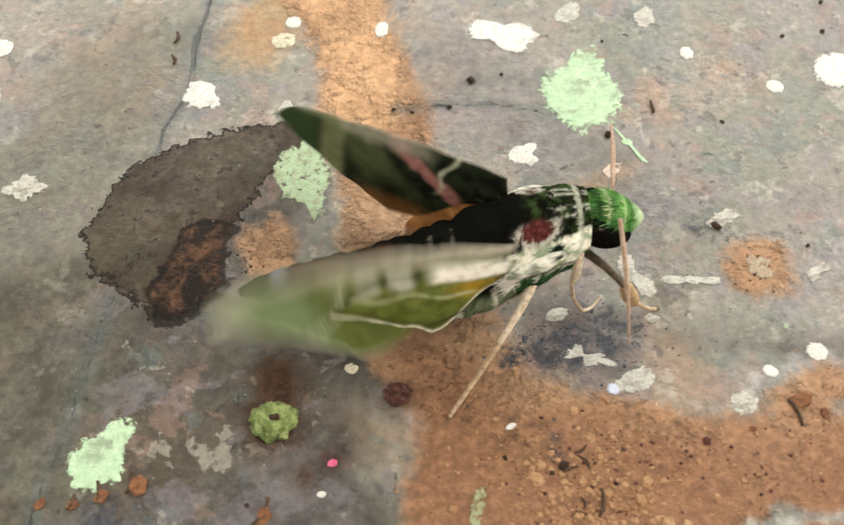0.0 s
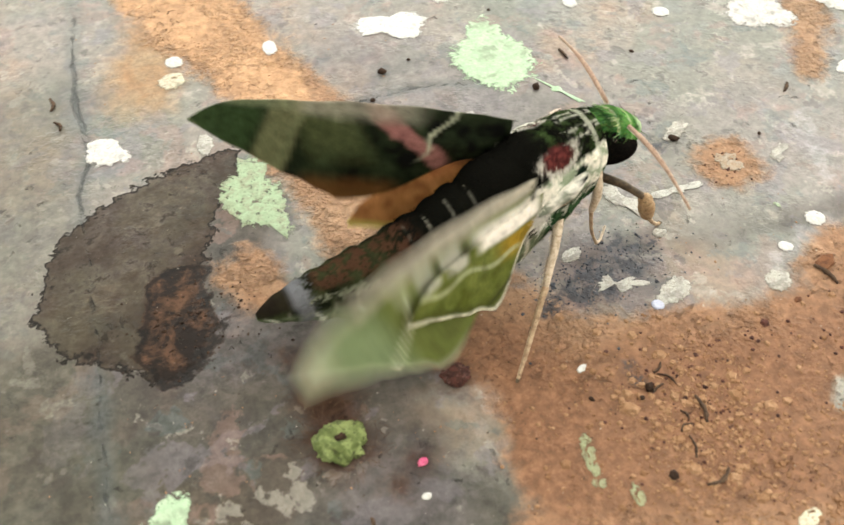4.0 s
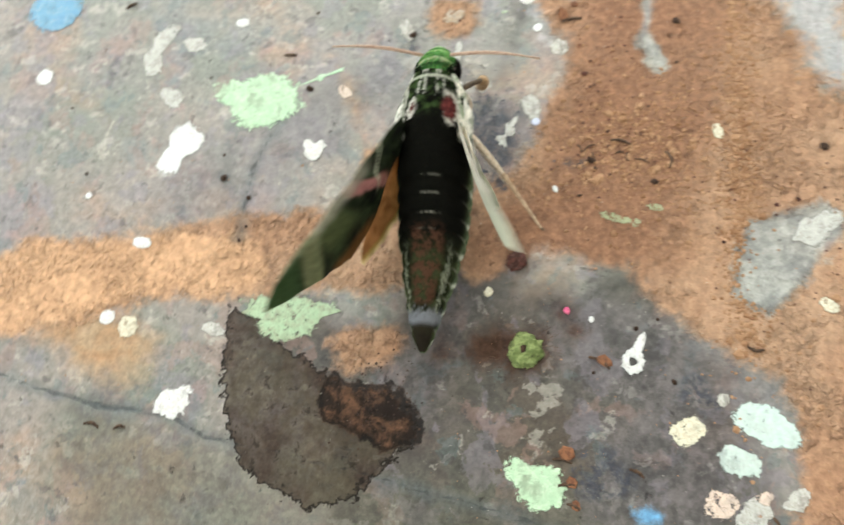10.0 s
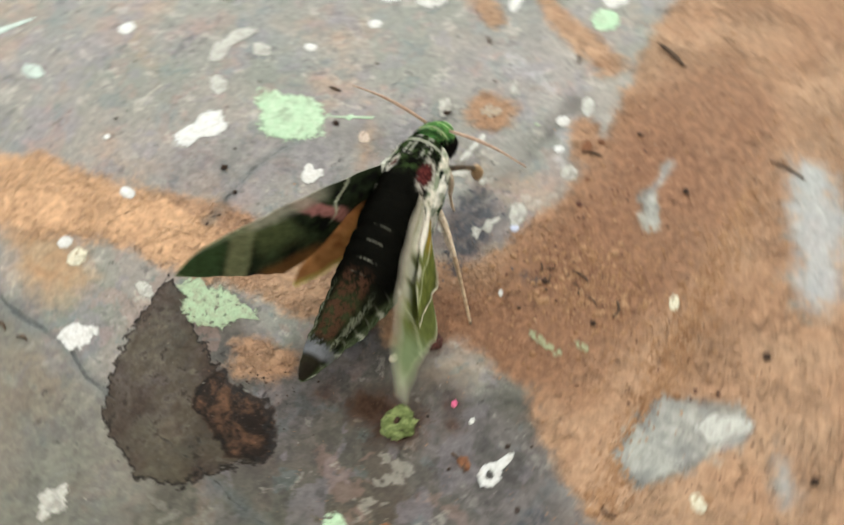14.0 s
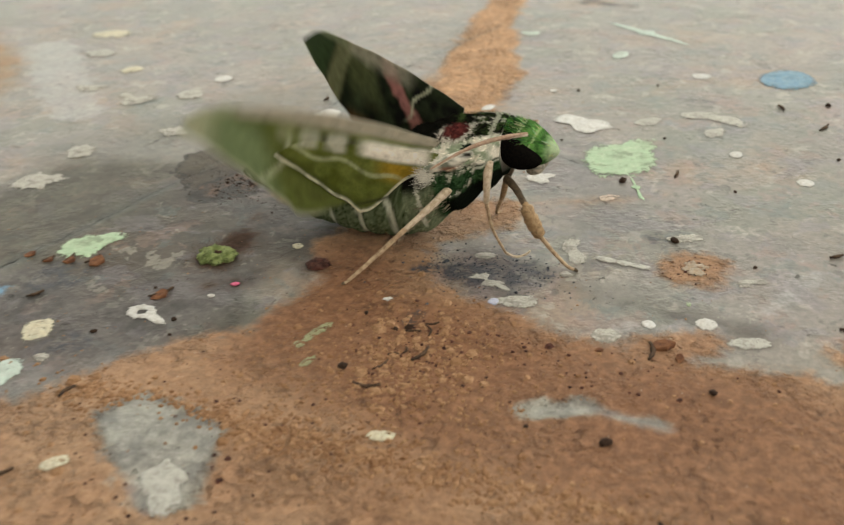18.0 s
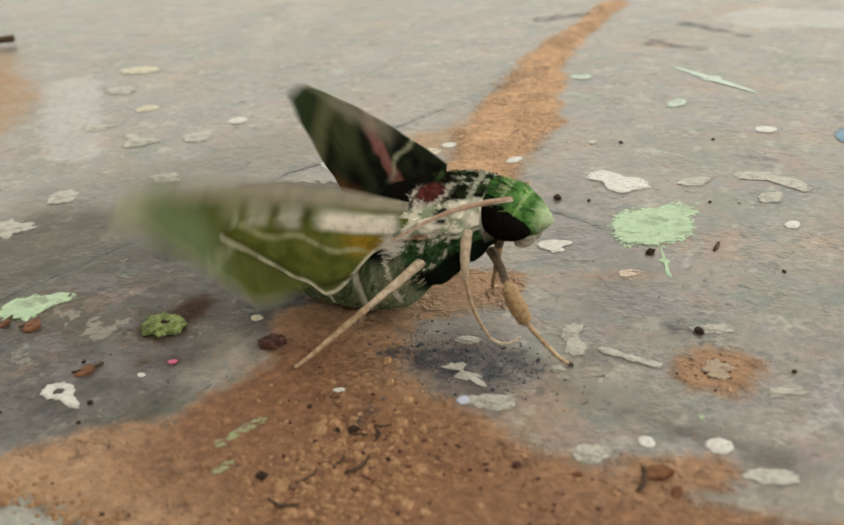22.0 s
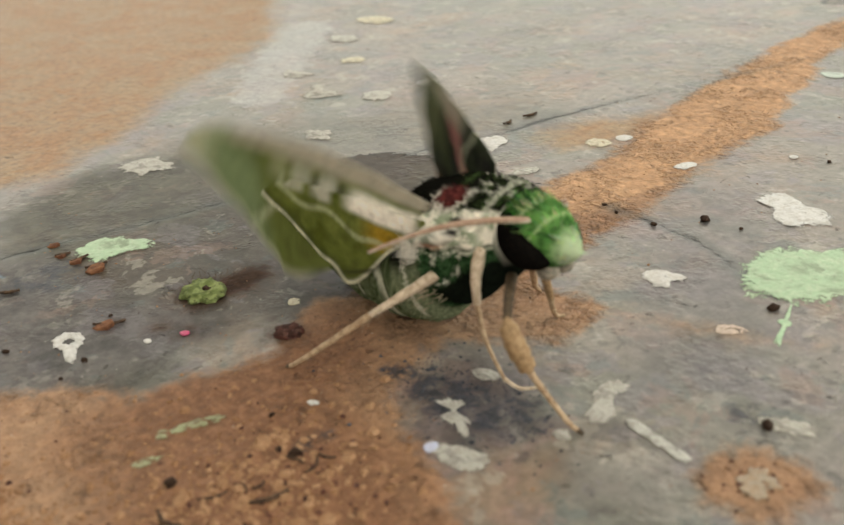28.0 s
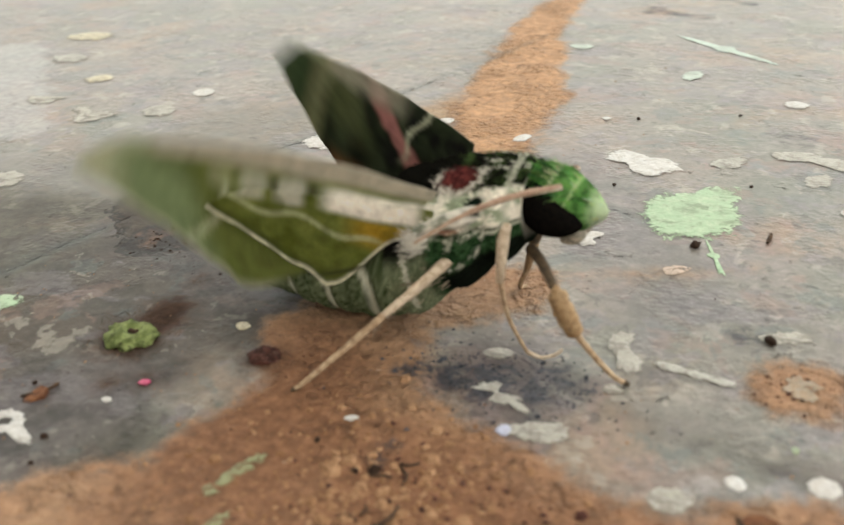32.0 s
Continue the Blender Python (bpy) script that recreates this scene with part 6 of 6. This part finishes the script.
# wing tips second by second, from root to tip in millimetres of the body's space: left x, y, z, right x, y, z
TIPS = [
    (0, -20.1, 23.6, 8.7, -27.3, -11.2, 15.5), (1, -23.4, 18.0, 19.2, -26.3, -10.5, 12.0), (2, -24.3, 14.0, 22.0, -25.7, -13.5, 14.5), (3, -24.6, 14.0, 22.4, -25.0, -16.0, 12.5),
    (6, -20.5, 22.8, 8.5, -25.7, -15.5, 14.7), (7, -22.5, 20.4, 15.0, -24.5, -19.0, 12.8), (8, -24.2, 16.9, 17.9, -26.3, -11.5, 18.1), (9, -24.2, 16.9, 18.4, -20.5, -16.5, 29.5),
    (10, -23.7, 18.4, 16.6, -20.0, -15.8, 30.0), (11, -23.3, 19.1, 15.8, -24.0, -16.0, 22.0), (12, -23.6, 18.6, 16.0, -26.2, -11.6, 18.5), (13, -23.5, 19.1, 13.9, -20.0, -17.5, 28.5),
    (14, -23.8, 17.5, 18.7, -24.7, -18.2, 14.8), (15, -22.1, 21.4, 12.5, -26.7, -11.3, 15.4), (18, -23.8, 17.2, 19.6, -26.5, -11.8, 16.6), (19, -23.3, 19.1, 15.9, -26.5, -11.5, 15.0),
    (20, -24.1, 17.1, 17.9, -26.0, -14.6, 9.4), (21, -23.3, 19.0, 15.5, -26.9, -10.1, 15.5), (22, -24.2, 17.0, 17.5, -25.8, -15.6, 13.7), (23, -19.5, 23.0, 10.5, -26.0, -14.0, 12.0),
    (24, -24.0, 17.3, 18.4, -24.2, -19.6, 11.5), (27, -23.8, 17.4, 19.0, -25.3, -16.9, 11.7), (28, -23.8, 18.3, 15.5, -26.6, -12.0, 15.4), (29, -23.9, 17.5, 17.9, -26.0, -13.5, 14.0),
    (30, -23.3, 19.0, 16.6, -24.5, -18.5, 11.5), (31, -23.0, 19.5, 15.0, -27.0, -10.7, 12.9), (32, -23.9, 17.6, 17.9, -26.3, -12.9, 16.5)]


# how far the right wing leans inwards, in degrees
LEAN_IN = [(0, 10), (3, 16), (6, 18), (7, 20), (8, 15), (9, 4), (10, 0), (11, 8), (12, 8), (13, 2), (14, 14), (15, 20), (18, 4), (20, -4), (22, 4), (24, 10), (27, 6), (30, 8), (32, 0)]


# how wide each wing shivers: seconds, left, right
SHIVER = [(0, 1.2, 2.0), (1, 1.2, 2.4), (2, 0.9, 1.6), (3, 0.9, 1.6), (6, 1.2, 1.6), (9, 1.2, 1.5), (12, 1.1, 1.2), (14, 1.2, 1.4), (15, 1.0, 0.8), (18, 0.8, 1.2), (19, 2.5, 1.2), (20, 1.0, 2.4),
          (21, 2.2, 1.4), (22, 1.0, 2.0), (23, 2.6, 1.6), (24, 1.2, 1.4), (27, 2.0, 1.4), (28, 2.2, 1.4), (29, 1.4, 1.6), (30, 4.5, 1.8), (31, 4.2, 1.2), (32, 1.8, 1.2)]


def wing_pose(side, tip, twist):
    root = ROOT[side]
    a = (tip - root).normalized()
    up = (BODY_TOP - a * a.z).normalized()
    out = Vector((0, side, 0))
    out = (out - a * out.dot(a) - up * out.dot(up)).normalized()
    c = up * math.cos(twist) + out * math.sin(twist)
    m = Matrix((a, c, a.cross(c))).transposed().to_4x4()
    return Matrix.Translation(root * MM) @ m


def motions():
    times = [row[0] for row in TIPS]
    for side in (1, -1):
        fore_rows, hind_rows = [], []
        tips = np.array([row[1:4] if side > 0 else row[4:7] for row in TIPS])
        for f in range(0, 32 * FPS + 1):
            t = f / FPS
            tip = Vector([float(np.interp(t, times, tips[:, k])) for k in range(3)])
            beat = math.sin(f * math.pi / 2)
            still = tip.copy()
            tip += Vector((0.35, side * 1.2, -1.4)) * beat * float(np.interp(t, [q[0] for q in SHIVER], [q[1 if side > 0 else 2] for q in SHIVER]))
            twist = radians((6 if side > 0 else -float(np.interp(t, [q[0] for q in LEAN_IN], [q[1] for q in LEAN_IN]))) + 5 * beat)
            m = wing_pose(side, tip, twist)
            fore_rows.append((t, m))
            hind_rows.append((t, wing_pose(side, still.lerp(tip, 0.35), twist) @ pose(0, 0, 0, side * 4, 0, -35 if side > 0 else 0)))
        walk(WINGS[side][0], fore_rows)
        walk(WINGS[side][1], hind_rows)
    for side, rows in ((-1, [(0, 17.2, -14.0, 9.5), (2, 17.2, -14.2, 10.5), (3, 16.0, -15.6, 16), (6, 15, -16, 18.5), (15.2, 16, -15.8, 16.5), (16.0, 15, -15.5, 15), (17.2, 9.4, -12.6, 15.6), (23, 10.6, -13.2, 16.0), (28, 11.4, -13.6, 16.2), (31, 9.4, -12.4, 15.2), (32, 9.0, -12.0, 14.8)]),
                       (1, [(0, 20, 13.6, 13.5), (3, 20, 13.8, 14.5), (6, 17.5, 14.0, 19), (15.2, 18, 14.0, 18), (17.2, 9.5, 8.6, 10.0), (32, 9.5, 8.6, 10.0)])):
        keyed = []
        for t, x, y, z in rows:
            a = (Vector((x, y, z)) - ANT_ROOT[side]).normalized()
            up = (BODY_TOP - a * a.z).normalized()
            keyed.append((t, Matrix.Translation(ANT_ROOT[side] * MM) @ Matrix((a, up.cross(a), up)).transposed().to_4x4()))
        walk(ANTENNAE[side], keyed)


motions()
